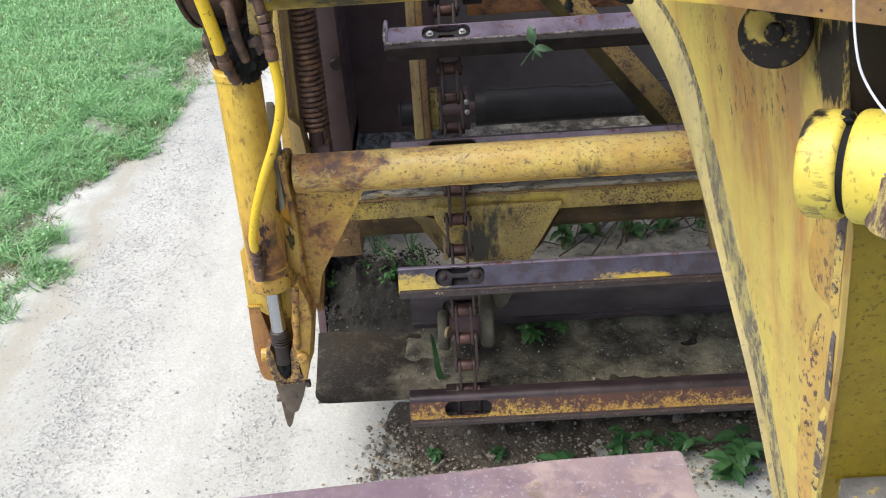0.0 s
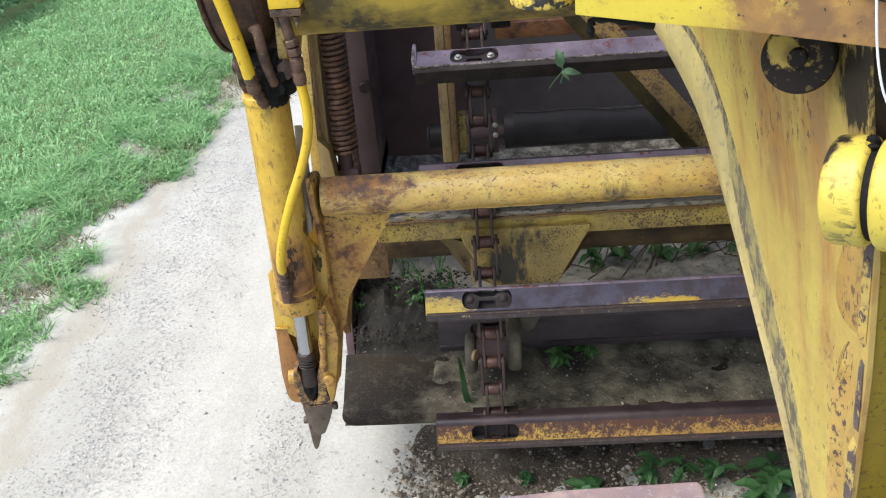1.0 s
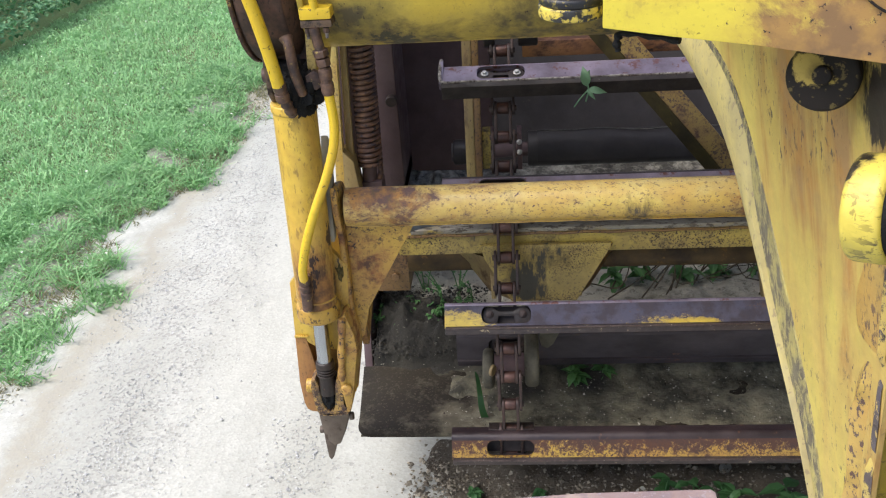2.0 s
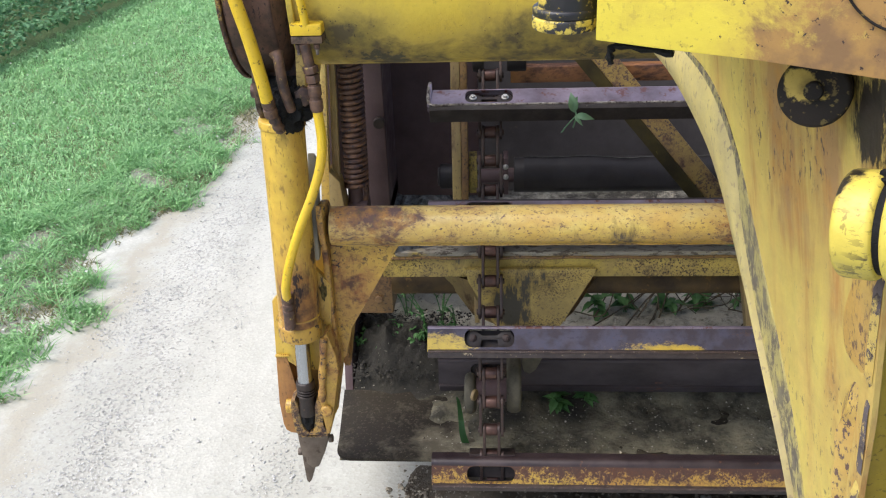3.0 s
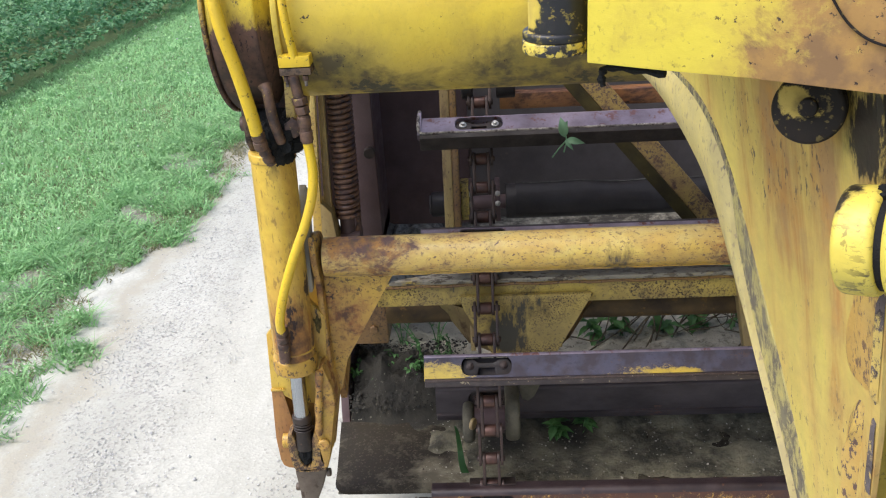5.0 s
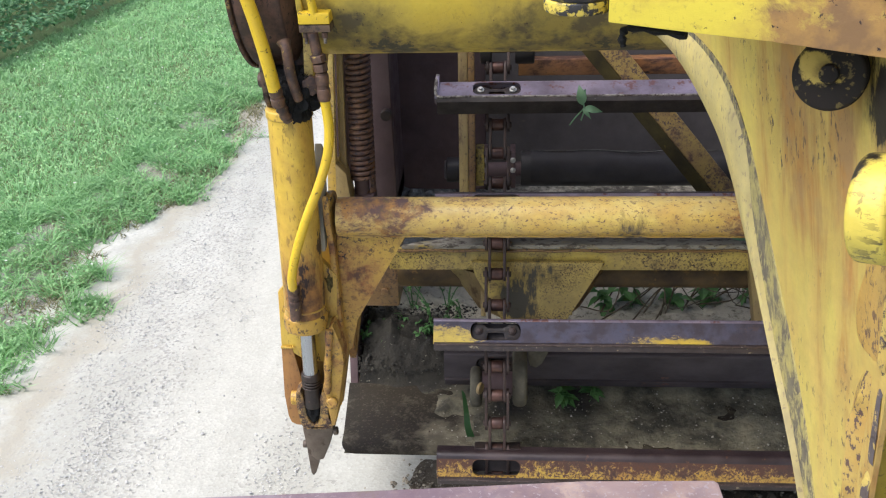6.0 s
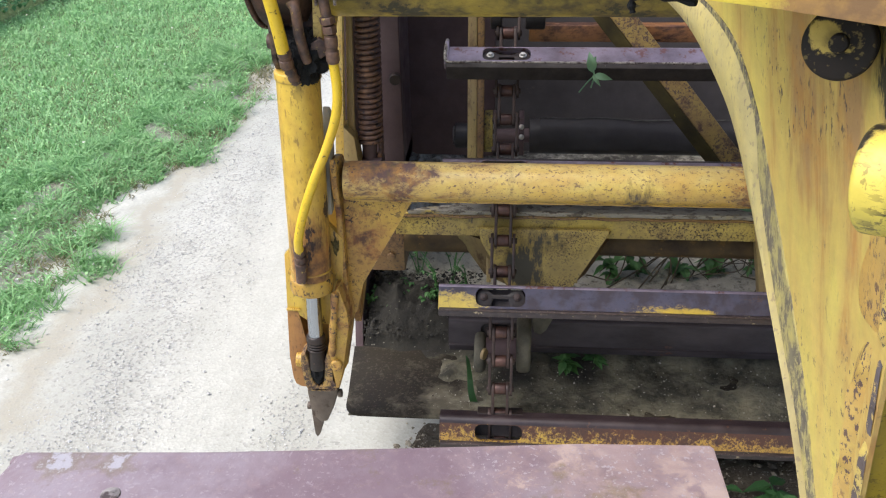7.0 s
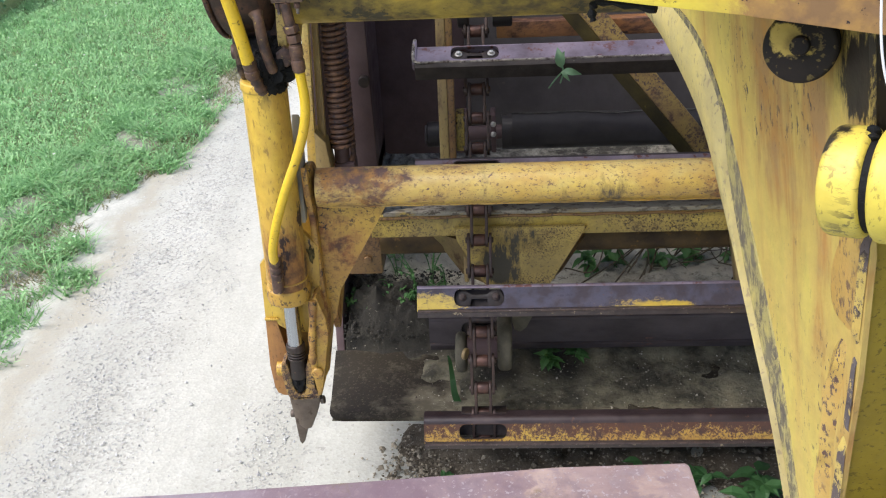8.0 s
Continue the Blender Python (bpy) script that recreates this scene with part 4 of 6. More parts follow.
part("bolt", rod((-0.455, 2.765, 0.765), (-0.455, 2.754, 0.765), 0.015, seg=6, bev=0.002), paint_box, mount)

# ---- lift arm: cross tube, end plate, gusset ----
lift = thing("lift_frame", (XC, 2.36, 0.83), "yellow lift frame of a round cross tube with end plates", "lift frame")
TY, TZ = 2.365, 1.238
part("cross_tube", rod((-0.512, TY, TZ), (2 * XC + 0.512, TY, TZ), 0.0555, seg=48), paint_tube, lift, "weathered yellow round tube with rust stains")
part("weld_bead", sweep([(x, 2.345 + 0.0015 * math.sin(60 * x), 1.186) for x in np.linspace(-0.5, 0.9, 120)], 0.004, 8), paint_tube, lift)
for s, o in ((1, 0.0), (-1, 2 * XC)):
    prof = [(2.30, 1.33)] + arc(TY, TZ, 0.075, 130, 20, 8) + [(2.45, 1.15), (2.45, 0.90), (2.40, 0.82), (2.345, 0.80), (2.325, 0.95), (2.325, 1.15), (2.295, 1.26)]
    part("end_plate", slab(prof, "x", o - s * 0.532 - 0.009, o - s * 0.532 + 0.009, 0.005), paint_clevis, lift, "rust-edged end plate")
    tri = [(o - s * 0.522, 1.215), (o - s * 0.315, 1.190), (o - s * 0.330, 1.165), (o - s * 0.480, 0.90), (o - s * 0.505, 0.80), (o - s * 0.524, 0.78)]
    part("corner_gusset", slab(tri, "y", 2.355, 2.372, 0.003), paint_clevis, lift, "rust-stained yellow triangular plate")
part("grey_tab", slab([(2.30, 1.16), (2.33, 1.16), (2.40, 1.30), (2.42, 1.42), (2.39, 1.45), (2.33, 1.33)], "x", -0.566, -0.545, 0.004), metal("weathered_grey_paint", (0.27, 0.25, 0.21), (0.36, 0.33, 0.28), 0.6, (0.30, 0.2, 0.06), 0.6), lift, "grey weathered steel tab")

# ---- side arm with the lower cylinder mount and its digging tooth ----
arm = thing("side_arm", (-0.63, 2.38, 0.5), "worn yellow side arm of the bowl with a cylinder clevis", "side arm")
prof = [(-0.690, 1.04), (-0.702, 0.84), (-0.708, 0.60), (-0.700, 0.53), (-0.690, 0.50), (-0.60, 0.50), (-0.560, 0.56), (-0.535, 0.70), (-0.51, 0.84), (-0.525, 1.12), (-0.56, 1.16), (-0.68, 1.07)]
part("back_plate", slab(prof, "y", 2.405, 2.43, 0.006), paint_cyl, arm)
prof = [(-0.704, 1.012), (-0.714, 0.828), (-0.650, 0.778), (-0.578, 0.768), (-0.538, 0.838), (-0.526, 1.07), (-0.566, 1.12), (-0.68, 1.04)]
part("upper_plate", slab(prof, "y", 2.322, 2.345, 0.004), paint_cyl, arm, "yellow plate behind the piston rod")
prof = [(-0.714, 0.826), (-0.724, 0.646), (-0.720, 0.566), (-0.713, 0.542), (-0.698, 0.532), (-0.672, 0.529), (-0.660, 0.60), (-0.662, 0.70), (-0.680, 0.816)]
part("clevis_ear", slab(prof, "y", 2.320, 2.404, 0.004), paint_ear, arm, "rust-browned clevis plate")
part("weld_seam", sweep([(-0.714 + 0.040 * k / 12, 2.319, 0.824 + 0.002 * math.sin(3 * k)) for k in range(13)], 0.005, 8), paint_rusty, arm)
prof = [(-0.552, 0.925), (-0.566, 0.84), (-0.577, 0.74), (-0.588, 0.70), (-0.590, 0.60), (-0.576, 0.568), (-0.562, 0.570), (-0.552, 0.605), (-0.541, 0.657), (-0.526, 0.74), (-0.514, 0.805), (-0.518, 0.86), (-0.538, 0.935)]
part("clevis_ear", slab(prof, "y", 2.266, 2.404, 0.010), paint_clevis, arm, "rusty yellow clevis ear")
ridge = smooth_line([(-0.549, 2.266, 0.922), (-0.556, 2.260, 0.86), (-0.564, 2.258, 0.79), (-0.570, 2.258, 0.735), (-0.574, 2.262, 0.70)], 6)
part("ear_ridge", sweep(ridge, lambda t: 0.011 + 0.0018 * math.sin(17 * t), 10), paint_clevis, arm, "burnt rough edge of the ear")
prof = [(-0.678, 0.664), (-0.672, 0.694), (-0.658, 0.702), (-0.650, 0.672), (-0.646, 0.615), (-0.640, 0.588), (-0.626, 0.574), (-0.612, 0.586), (-0.606, 0.625), (-0.602, 0.672), (-0.592, 0.702), (-0.576, 0.694), (-0.568, 0.64), (-0.562, 0.585), (-0.572, 0.560), (-0.600, 0.553), (-0.660, 0.553), (-0.672, 0.58)]
part("socket", slab(prof, "y", 2.266, 2.385, 0.010), paint_socket, arm, "chipped cast socket of the rod end")
part("inner_cheek", slab([(2.40, 0.84), (2.40, 1.10), (2.66, 1.02), (2.64, 0.80), (2.45, 0.70)], "x", -0.535, -0.512, 0.005), paint_rusty, arm)
part("pivot_pin", rod((-0.700, 2.318, 0.640), (-0.545, 2.318, 0.640), 0.024, seg=20, bev=0.003), paint_rusty, arm)
part("hinge_boss", rod((-0.563, 2.270, 0.664), (-0.562, 2.249, 0.667), 0.0185, seg=20, bev=0.006), paint_clevis, arm)
part("clip", box(-0.583, -0.560, 2.34, 2.36, 0.96, 1.00, 0.003), paint_cyl, arm)
bm = bmesh.new()
bmesh.ops.create_icosphere(bm, subdivisions=4, radius=1)
for v in bm.verts:
    n = 1 + 0.40 * noise.noise(v.co * 2.4) + 0.2 * noise.noise(v.co * 6)
    v.co = Vector((-0.548 + 0.016 * v.co.x * n, 2.335 + 0.018 * v.co.y * n, 1.045 + 0.036 * v.co.z * n))
part("moss_clump", bm, moss_mat, arm, "dirt and moss caught on the plate")

tooth = thing("digging_tooth", (-0.65, 2.42, 0.24), "scoured grey steel digging tooth pointing down", "tooth")
prof = [(-0.692, 0.556), (-0.596, 0.556), (-0.592, 0.50), (-0.597, 0.455), (-0.616, 0.395), (-0.640, 0.338), (-0.662, 0.330), (-0.692, 0.362), (-0.700, 0.456)]
part("shank", slab(prof, "y", 2.385, 2.455, 0.012), tooth_steel, tooth)
part("tip", slab([(-0.694, 0.366), (-0.652, 0.345), (-0.660, 0.312), (-0.672, 0.275), (-0.682, 0.262), (-0.690, 0.276)], "y", 2.392, 2.44, 0.006), tooth_steel, tooth, "worn pointed tip")
part("pin_end", rod((-0.600, 2.40, 0.447), (-0.586, 2.40, 0.449), 0.014, seg=14, bev=0.003), tooth_steel, tooth)
part("pin_end", rod((-0.706, 2.40, 0.392), (-0.692, 2.40, 0.392), 0.013, seg=14, bev=0.003), tooth_steel, tooth)

# ---- lift cylinder ----
cyl = thing("hydraulic_cylinder", (-0.63, 2.29, 0.56), "yellow hydraulic lift cylinder with a short chrome rod", "hydraulic cylinder")
A, B = Vector((-0.604, 2.30, 1.575)), Vector((-0.619, 2.286, 0.940))
ax = (A - B).normalized()
part("barrel", rod(B, A, 0.0585, seg=48), paint_cyl, cyl)
part("head_cap", rod(A - 0.012 * ax, A + 0.012 * ax, 0.0625, seg=48, bev=0.004), paint_cyl, cyl)
part("gland", rod(B - 0.020 * ax, B + 0.030 * ax, 0.0635, seg=48, bev=0.008), paint_rusty, cyl, "chipped yellow gland ring")
part("piston_rod", rod(B - 0.186 * ax, B, 0.0225, seg=32), chrome, cyl, "dull chrome piston rod")
part("wiper", rod(B - 0.204 * ax, B - 0.180 * ax, 0.030, 0.028, seg=24, bev=0.005), bracket_steel, cyl, "dark rusty rod collar")
part("rod_eye", rod((-0.655, 2.318, 0.640), (-0.600, 2.318, 0.640), 0.043, seg=24, bev=0.010), bracket_steel, cyl, "greasy rusty rod eye")
bm = bmesh.new()
bmesh.ops.create_icosphere(bm, subdivisions=4, radius=1)
for v in bm.verts:
    n = 1 + 0.35 * noise.noise(v.co * 2.1) + 0.16 * noise.noise(v.co * 6)
    v.co = Vector((-0.626 + 0.026 * v.co.x * n, 2.282 + 0.020 * v.co.y * n, 0.628 + 0.046 * v.co.z * n))
part("grease_smear", bm, grease, cyl, "clotted black grease")
part("rod_neck", rod(B - 0.30 * ax, B - 0.20 * ax, 0.026, 0.021, seg=20), bracket_steel, cyl)
for k in range(3):
    part("thread", rod(B - (0.212 + 0.010 * k) * ax, B - (0.206 + 0.010 * k) * ax, 0.0285, seg=24, bev=0.002), bracket_steel, cyl)
part("port", rod((-0.630, 2.215, 0.985), (-0.626, 2.222, 1.10), 0.016, seg=14, bev=0.003), fitting_steel, cyl, "rusty pipe port")
part("weld_ring", rod(B + 0.05 * ax, B + 0.056 * ax, 0.0605, seg=48, bev=0.002), paint_rusty, cyl)
part("eye_lug", rod(A + Vector((-0.045, 0.02, 0.075)), A + Vector((0.045, 0.02, 0.075)), 0.042, seg=24, bev=0.006), grease, cyl, "grease-black upper eye")
bm = bmesh.new()
bmesh.ops.create_icosphere(bm, subdivisions=4, radius=1)
for v in bm.verts:
    n = 1 + 0.42 * noise.noise(v.co * 2.3) + 0.20 * noise.noise(v.co * 6) + 0.16 * noise.noise(v.co * 12)
    v.co = Vector((-0.570 + 0.056 * v.co.x * n, 2.268 + 0.040 * v.co.y * n, 1.630 + 0.070 * v.co.z * n))
rg = random.Random(3)
for k in range(700):                              # matted fibres standing out of the grease
    d = Vector((rg.gauss(0, 1), rg.gauss(0, 1) - 0.4, rg.gauss(0, 1))).normalized()
    p = Vector((-0.570 + 0.048 * d.x, 2.268 + 0.034 * d.y, 1.630 + 0.062 * d.z))
    q = p + rg.uniform(0.010, 0.026) * d + Vector((rg.uniform(-0.012, 0.012), 0, rg.uniform(-0.012, 0.010)))
    w = Vector((rg.uniform(-1, 1), 0, rg.uniform(-1, 1))).normalized() * 0.0008
    bm.faces.new([bm.verts.new(c) for c in (p - w, p + w, q)])
part("grease_clump", bm, grease, cyl, "clotted black grease and moss")

# ---- draft tube across the front ----
DY, DZ, DR = 2.455, 1.925, 0.233
draft = thing("draft_tube", (XC, DY, DZ - DR), "large yellow round draft tube of the gooseneck", "draft tube")
part("tube", rod((-0.53, DY, DZ), (2 * XC + 0.53, DY, DZ), DR, seg=96), paint_draft, draft)
EY, EZ, ER = 2.50, 1.935, 0.285       # the larger drum at the tube's end
part("end_drum", rod((-0.700, EY, EZ), (-0.575, EY, EZ), ER, seg=96, bev=0.012), paint_drum, draft, "rust-browned end drum")
part("drum_neck", rod((-0.577, EY, EZ), (-0.538, EY, EZ), ER, ER - 0.06, seg=96), paint_drum, draft)
part("weld_band", rod((-0.540, DY, DZ), (-0.524, DY, DZ), DR + 0.010, seg=96, bev=0.003), paint_draft, draft)
part("end_rim", rod((-0.712, EY, EZ), (-0.700, EY, EZ), ER + 0.004, seg=96, bev=0.004), paint_rim, draft)
part("rear_arm", box(-0.69, -0.55, EY + 0.05, EY + 2.4, EZ - 0.15, EZ + 0.13, 0.02), paint_draft, draft)
prof = [(2.29, 1.80), (2.52, 1.70), (2.44, 1.64), (2.38, 1.585), (2.30, 1.580), (2.265, 1.62), (2.26, 1.70)]
part("cylinder_lug", slab(prof, "x", -0.660, -0.645, 0.004), paint_lug, draft, "dark rusty lug plate")
part("cylinder_lug", slab(prof, "x", -0.545, -0.522, 0.004), paint_rail, draft, "grimy yellow lug plate")
part("lug_nut", rod((-0.530, 2.262, 1.660), (-0.524, 2.236, 1.662), 0.026, seg=6, bev=0.004), fitting_steel, draft, "rusty nut on the lug")
part("lug_web", box(-0.646, -0.544, 2.34, 2.40, 1.60, 1.74, 0.004), fitting_steel, draft)
part("lug_pin", rod((-0.68, 2.32, 1.655), (-0.51, 2.32, 1.655), 0.02, seg=16, bev=0.003), fitting_steel, draft)
part("grease_fitting", sweep(smooth_line([(-0.575, 2.205, 1.785), (-0.568, 2.195, 1.765), (-0.566, 2.205, 1.70), (-0.560, 2.235, 1.63)], 5), lambda t: 0.0185 - 0.0055 * min(1.0, 5 * t), 12), fitting_steel, draft, "rusty bent pipe stub")

clamp = thing("pipe_clamp", (-0.505, 2.24, 1.77), "yellow two-bolt pipe clamp block on the draft tube", "pipe clamp")
part("block", box(-0.533, -0.456, 2.195, 2.26, 1.828, 1.856, 0.004), paint_hose, clamp)
part("block", box(-0.533, -0.456, 2.197, 2.26, 1.808, 1.8265, 0.003), paint_lug, clamp, "rusty lower half of the clamp")
for x in (-0.518, -0.472):
    part("bolt", rod((x, 2.205, 1.780), (x, 2.205, 1.806), 0.0042, seg=8), edge_steel, clamp, "dull bolt end")
    part("nut", rod((x, 2.205, 1.794), (x, 2.205, 1.806), 0.0078, seg=6), fitting_steel, clamp, "rusty nut")

pipe = thing("hydraulic_pipe", (-0.51, 2.20, 1.8), "yellow steel hydraulic pipe over the draft tube", "pipe")
part("run", sweep(smooth_line([(-0.516, 2.26, 2.14), (-0.511, 2.215, 2.05), (-0.503, 2.195, 1.95), (-0.494, 2.205, 1.85)], 8), 0.0105), paint_hose, pipe)
part("coupling", rod((-0.502, 2.205, 1.808), (-0.494, 2.205, 1.745), 0.0135, seg=14), fitting_steel, pipe, "rusty coupling")
part("hex_nut", rod((-0.4945, 2.205, 1.752), (-0.492, 2.205, 1.734), 0.0195, seg=6, bev=0.002), fitting_steel, pipe)
part("hex_nut", rod((-0.4915, 2.205, 1.730), (-0.489, 2.205, 1.710), 0.0180, seg=6, bev=0.002), fitting_steel, pipe)

hose = thing("hydraulic_hose", (-0.58, 2.2, 1.05), "yellow-sleeved hydraulic hose curving down the cylinder", "hose", "hydraulic hoses")
line = smooth_line([(-0.487, 2.205, 1.64), (-0.482, 2.20, 1.56), (-0.492, 2.195, 1.49), (-0.520, 2.19, 1.41), (-0.560, 2.185, 1.32), (-0.598, 2.185, 1.22), (-0.620, 2.19, 1.14), (-0.626, 2.205, 1.09)], 8)
part("sleeve", sweep(line, 0.0128, 14), paint_hose, hose)
part("ferrule", banded((-0.489, 2.205, 1.708), (-0.487, 2.205, 1.635), 0.0170, 2), fitting_steel, hose, "rusty crimped ferrule")
part("ferrule", banded((-0.626, 2.207, 1.10), (-0.629, 2.217, 1.03), 0.0165, 3), fitting_steel, hose, "rusty crimped ferrule")

hose = thing("hydraulic_hose", (-0.61, 2.2, 1.6), "yellow-sleeved hydraulic hose with a rusty end fitting", "hose", "hydraulic hoses")
line = smooth_line([(-0.690, 2.26, 2.14), (-0.672, 2.205, 2.04), (-0.656, 2.185, 1.935), (-0.634, 2.185, 1.835), (-0.616, 2.19, 1.73), (-0.610, 2.20, 1.665)], 8)
part("sleeve", sweep(line, 0.0165, 14), paint_hose, hose)
part("ferrule", banded((-0.610, 2.20, 1.675), (-0.607, 2.212, 1.620), 0.0178, 2), fitting_steel, hose, "rusty crimped ferrule")
part("elbow", sweep(smooth_line([(-0.607, 2.212, 1.64), (-0.601, 2.225, 1.60), (-0.596, 2.245, 1.575)], 5), lambda t: 0.0135 + 0.003 * (math.sin(19 * t) > 0), 12), fitting_steel, hose, "rusty elbow")

# ---- coil spring ----
spring = thing("coil_spring", (-0.535, 2.95, 1.05), "rusty brown coil spring hanging beside the bowl", "spring")
turns, z0, z1 = 34, 1.105, 1.74
pt = []
for k in range(turns * 18 + 1):
    a = 2 * math.pi * k / 18
    z = z0 + (z1 - z0) * k / (turns * 18)
    pt.append((-0.534 + 0.022 * (z - 1.1) + 0.0375 * math.cos(a), 2.95 + 0.0375 * math.sin(a), z))
part("coil", sweep(pt, 0.0079, 8), spring_steel, spring)
part("hook", sweep(smooth_line([(-0.505, 2.95, 1.115), (-0.500, 2.95, 1.08), (-0.515, 2.95, 1.04), (-0.54, 2.95, 1.02)], 6), 0.0095, 10), spring_steel, spring)
part("core", rod((-0.541, 2.95, 1.04), (-0.525, 2.95, 1.75), 0.026, seg=16), dark_steel, spring)
part("anchor", box(-0.585, -0.495, 2.92, 3.0, 0.93, 1.055, 0.01), dark_steel, spring)
strut = thing("upright_strut", (-0.60, 2.9, 0.95), "flat yellow upright strut beside the coil spring", "strut")
part("bar", slab([(-0.572, 1.75), (-0.556, 1.75), (-0.584, 1.02), (-0.613, 1.02)], "y", 2.90, 2.92, 0.003), paint_post, strut)
part("edge_bar", slab([(-0.594, 1.75), (-0.575, 1.75), (-0.618, 1.02), (-0.648, 1.02)], "y", 2.86, 2.895, 0.003), paint_tube, strut)
# added dark sheet, so that the gap between the bars stays dark
part("back_bar", slab([(-0.60, 1.75), (-0.55, 1.75), (-0.575, 1.02), (-0.655, 1.02)], "y", 2.925, 2.935, 0.001), dark_steel, strut)
part("foot", slab([(-0.610, 1.20), (-0.575, 1.16), (-0.56, 1.0), (-0.62, 1.0)], "y", 2.86, 2.95, 0.004), paint_post, strut)

# ---- elevator: frame, rollers, chain, flights ----
fr = thing("elevator_truss", (XC, 3.05, 0.9), "dirty ochre elevator frame of angle iron", "elevator truss")


def leaning(x0, x1, a, b, d):
    """A bar that leans in y and z from a to b, d deep."""
    (ya, za), (yb, zb) = a, b
    return slab([(ya, za), (ya + d, za - 0.0), (yb + d, zb), (yb, zb)], "x", x0, x1, 0.004)


for s, o in ((1, 0.0), (-1, 2 * XC)):
    lo, hi = sorted((o - s * 0.171, o - s * 0.147))
    part("upright_edge", leaning(lo, hi, (2.932, 0.86), (3.162, 1.95), 0.02), paint_box, fr, "rust-browned edge of the upright")
    lo, hi = sorted((o - s * 0.203, o - s * 0.171))
    part("upright", leaning(lo, hi, (2.93, 0.86), (3.16, 1.95), 0.02), paint_post, fr)
    lo, hi = sorted((o - s * 0.200, o - s * 0.186))
    part("upright_flange", leaning(lo, hi, (2.948, 0.86), (3.178, 1.95), 0.07), paint_post, fr)
    lo, hi = sorted((o - s * 0.1465, o - s * 0.118))
    part("bearing_plate", leaning(lo, hi, (3.00, 1.055), (3.03, 1.18), 0.05), paint_flake, fr, "flaking yellow bearing plate")
c0, c1 = Vector((0.262, 3.06, 1.52)), Vector((0.690, 3.06, 1.00))
dr = (c1 - c0).normalized()
out = Vector((dr.z, 0, -dr.x))
for nm, off, wid, dep, y in (("brace_face", 0.034, 0.068, 0.008, 3.040), ("brace_side", -0.004, 0.008, 0.095, 3.049)):
    q = [c0 - 0.25 * dr + (off - wid / 2) * -out, c0 - 0.25 * dr + (off + wid / 2) * -out, c1 + 0.2 * dr + (off + wid / 2) * -out, c1 + 0.2 * dr + (off - wid / 2) * -out]
    part(nm, slab([(p.x, p.z) for p in q], "y", y, y + dep, 0.002), paint_brace, fr)
q = [c0 - 0.25 * dr + 0.002 * out, c0 - 0.25 * dr + 0.044 * out, c1 + 0.2 * dr + 0.044 * out, c1 + 0.2 * dr + 0.002 * out]
part("brace_web", slab([(p.x, p.z) for p in q], "y", 3.036, 3.044, 0.002), shaded_olive, fr, "shaded leg of the brace, painted dark olive")
part("cross_bar", box(0.0, 1.44, 3.14, 3.19, 1.405, 1.462, 0.006), orange_beam, fr, "orange-brown cross bar")
part("cross_bar", box(-0.10, 1.54, 3.20, 3.26, 1.475, 1.50, 0.006), dark_steel, fr)

roll = thing("idler_roller", (XC, 3.36, 0.9), "long black steel idler roller across the bowl", "roller")
part("drum", rod((0.012, 3.36, 0.970), (1.43, 3.36, 0.970), 0.068, seg=48, bev=0.004), rubber, roll)
part("shaft", rod((-0.25, 3.34, 0.970), (0.02, 3.36, 0.970), 0.028, seg=20), dark_steel, roll)
part("end_cap", rod((-0.270, 3.30, 0.992), (-0.205, 3.30, 0.992), 0.048, seg=28, bev=0.006), rubber, roll)
part("end_disc", rod((-0.278, 3.30, 0.992), (-0.268, 3.30, 0.992), 0.036, seg=24, bev=0.003), grey_steel, roll)
part("collar", box(-0.126, -0.108, 3.08, 3.16, 1.01, 1.15, 0.003), dark_steel, roll)
part("collar", box(-0.027, -0.009, 3.08, 3.16, 1.01, 1.15, 0.003), dark_steel, roll)
for x in (-0.117, -0.018):
    for z in (1.083, 1.121):
        part("bolt", rod((x - 0.004, 3.076, z), (x + 0.004, 3.068, z), 0.0095, seg=10, bev=0.002), bolt_steel, roll, "pale bolt head")
wheelset = thing("head_roller", (-0.03, 3.03, 1.50), "dark chain support rollers at the elevator frame", "roller")
for x0, x1 in ((-0.126, -0.088), (-0.012, 0.052)):
    part("wheel", rod((x0, 3.03, 1.535), (x1, 3.03, 1.535), 0.052, seg=32, bev=0.006), rubber, wheelset)
part("axle", rod((-0.15, 3.03, 1.535), (0.07, 3.03, 1.535), 0.016, seg=16), dark_steel, wheelset)

tail = thing("tail_wheel", (-0.065, 2.54, 0.5), "dusty grey iron tail wheel of the elevator chain", "chain wheel")
for x0, x1, r, z in ((-0.158, -0.120, 0.070, 0.515), (-0.018, 0.030, 0.098, 0.555)):
    part("rim", rod((x0, 2.56, z), (x1, 2.56, z), r, seg=14, bev=0.016), wheel_iron, tail)
part("hub", rod((-0.120, 2.56, 0.530), (-0.018, 2.56, 0.530), 0.040, seg=24), dark_steel, tail)
lug = [(0.032, 0.690), (0.110, 0.690), (0.098, 0.640), (0.080, 0.600), (0.060, 0.582), (0.040, 0.590), (0.032, 0.62)]
part("arm_lug", slab(lug, "y", 2.575, 2.60, 0.005), wheel_iron, tail, "dusty end of the wheel's arm")
part("grease_cap", rod((-0.128, 2.490, 0.560), (-0.118, 2.485, 0.560), 0.020, seg=12, bev=0.003), paint_post, tail)

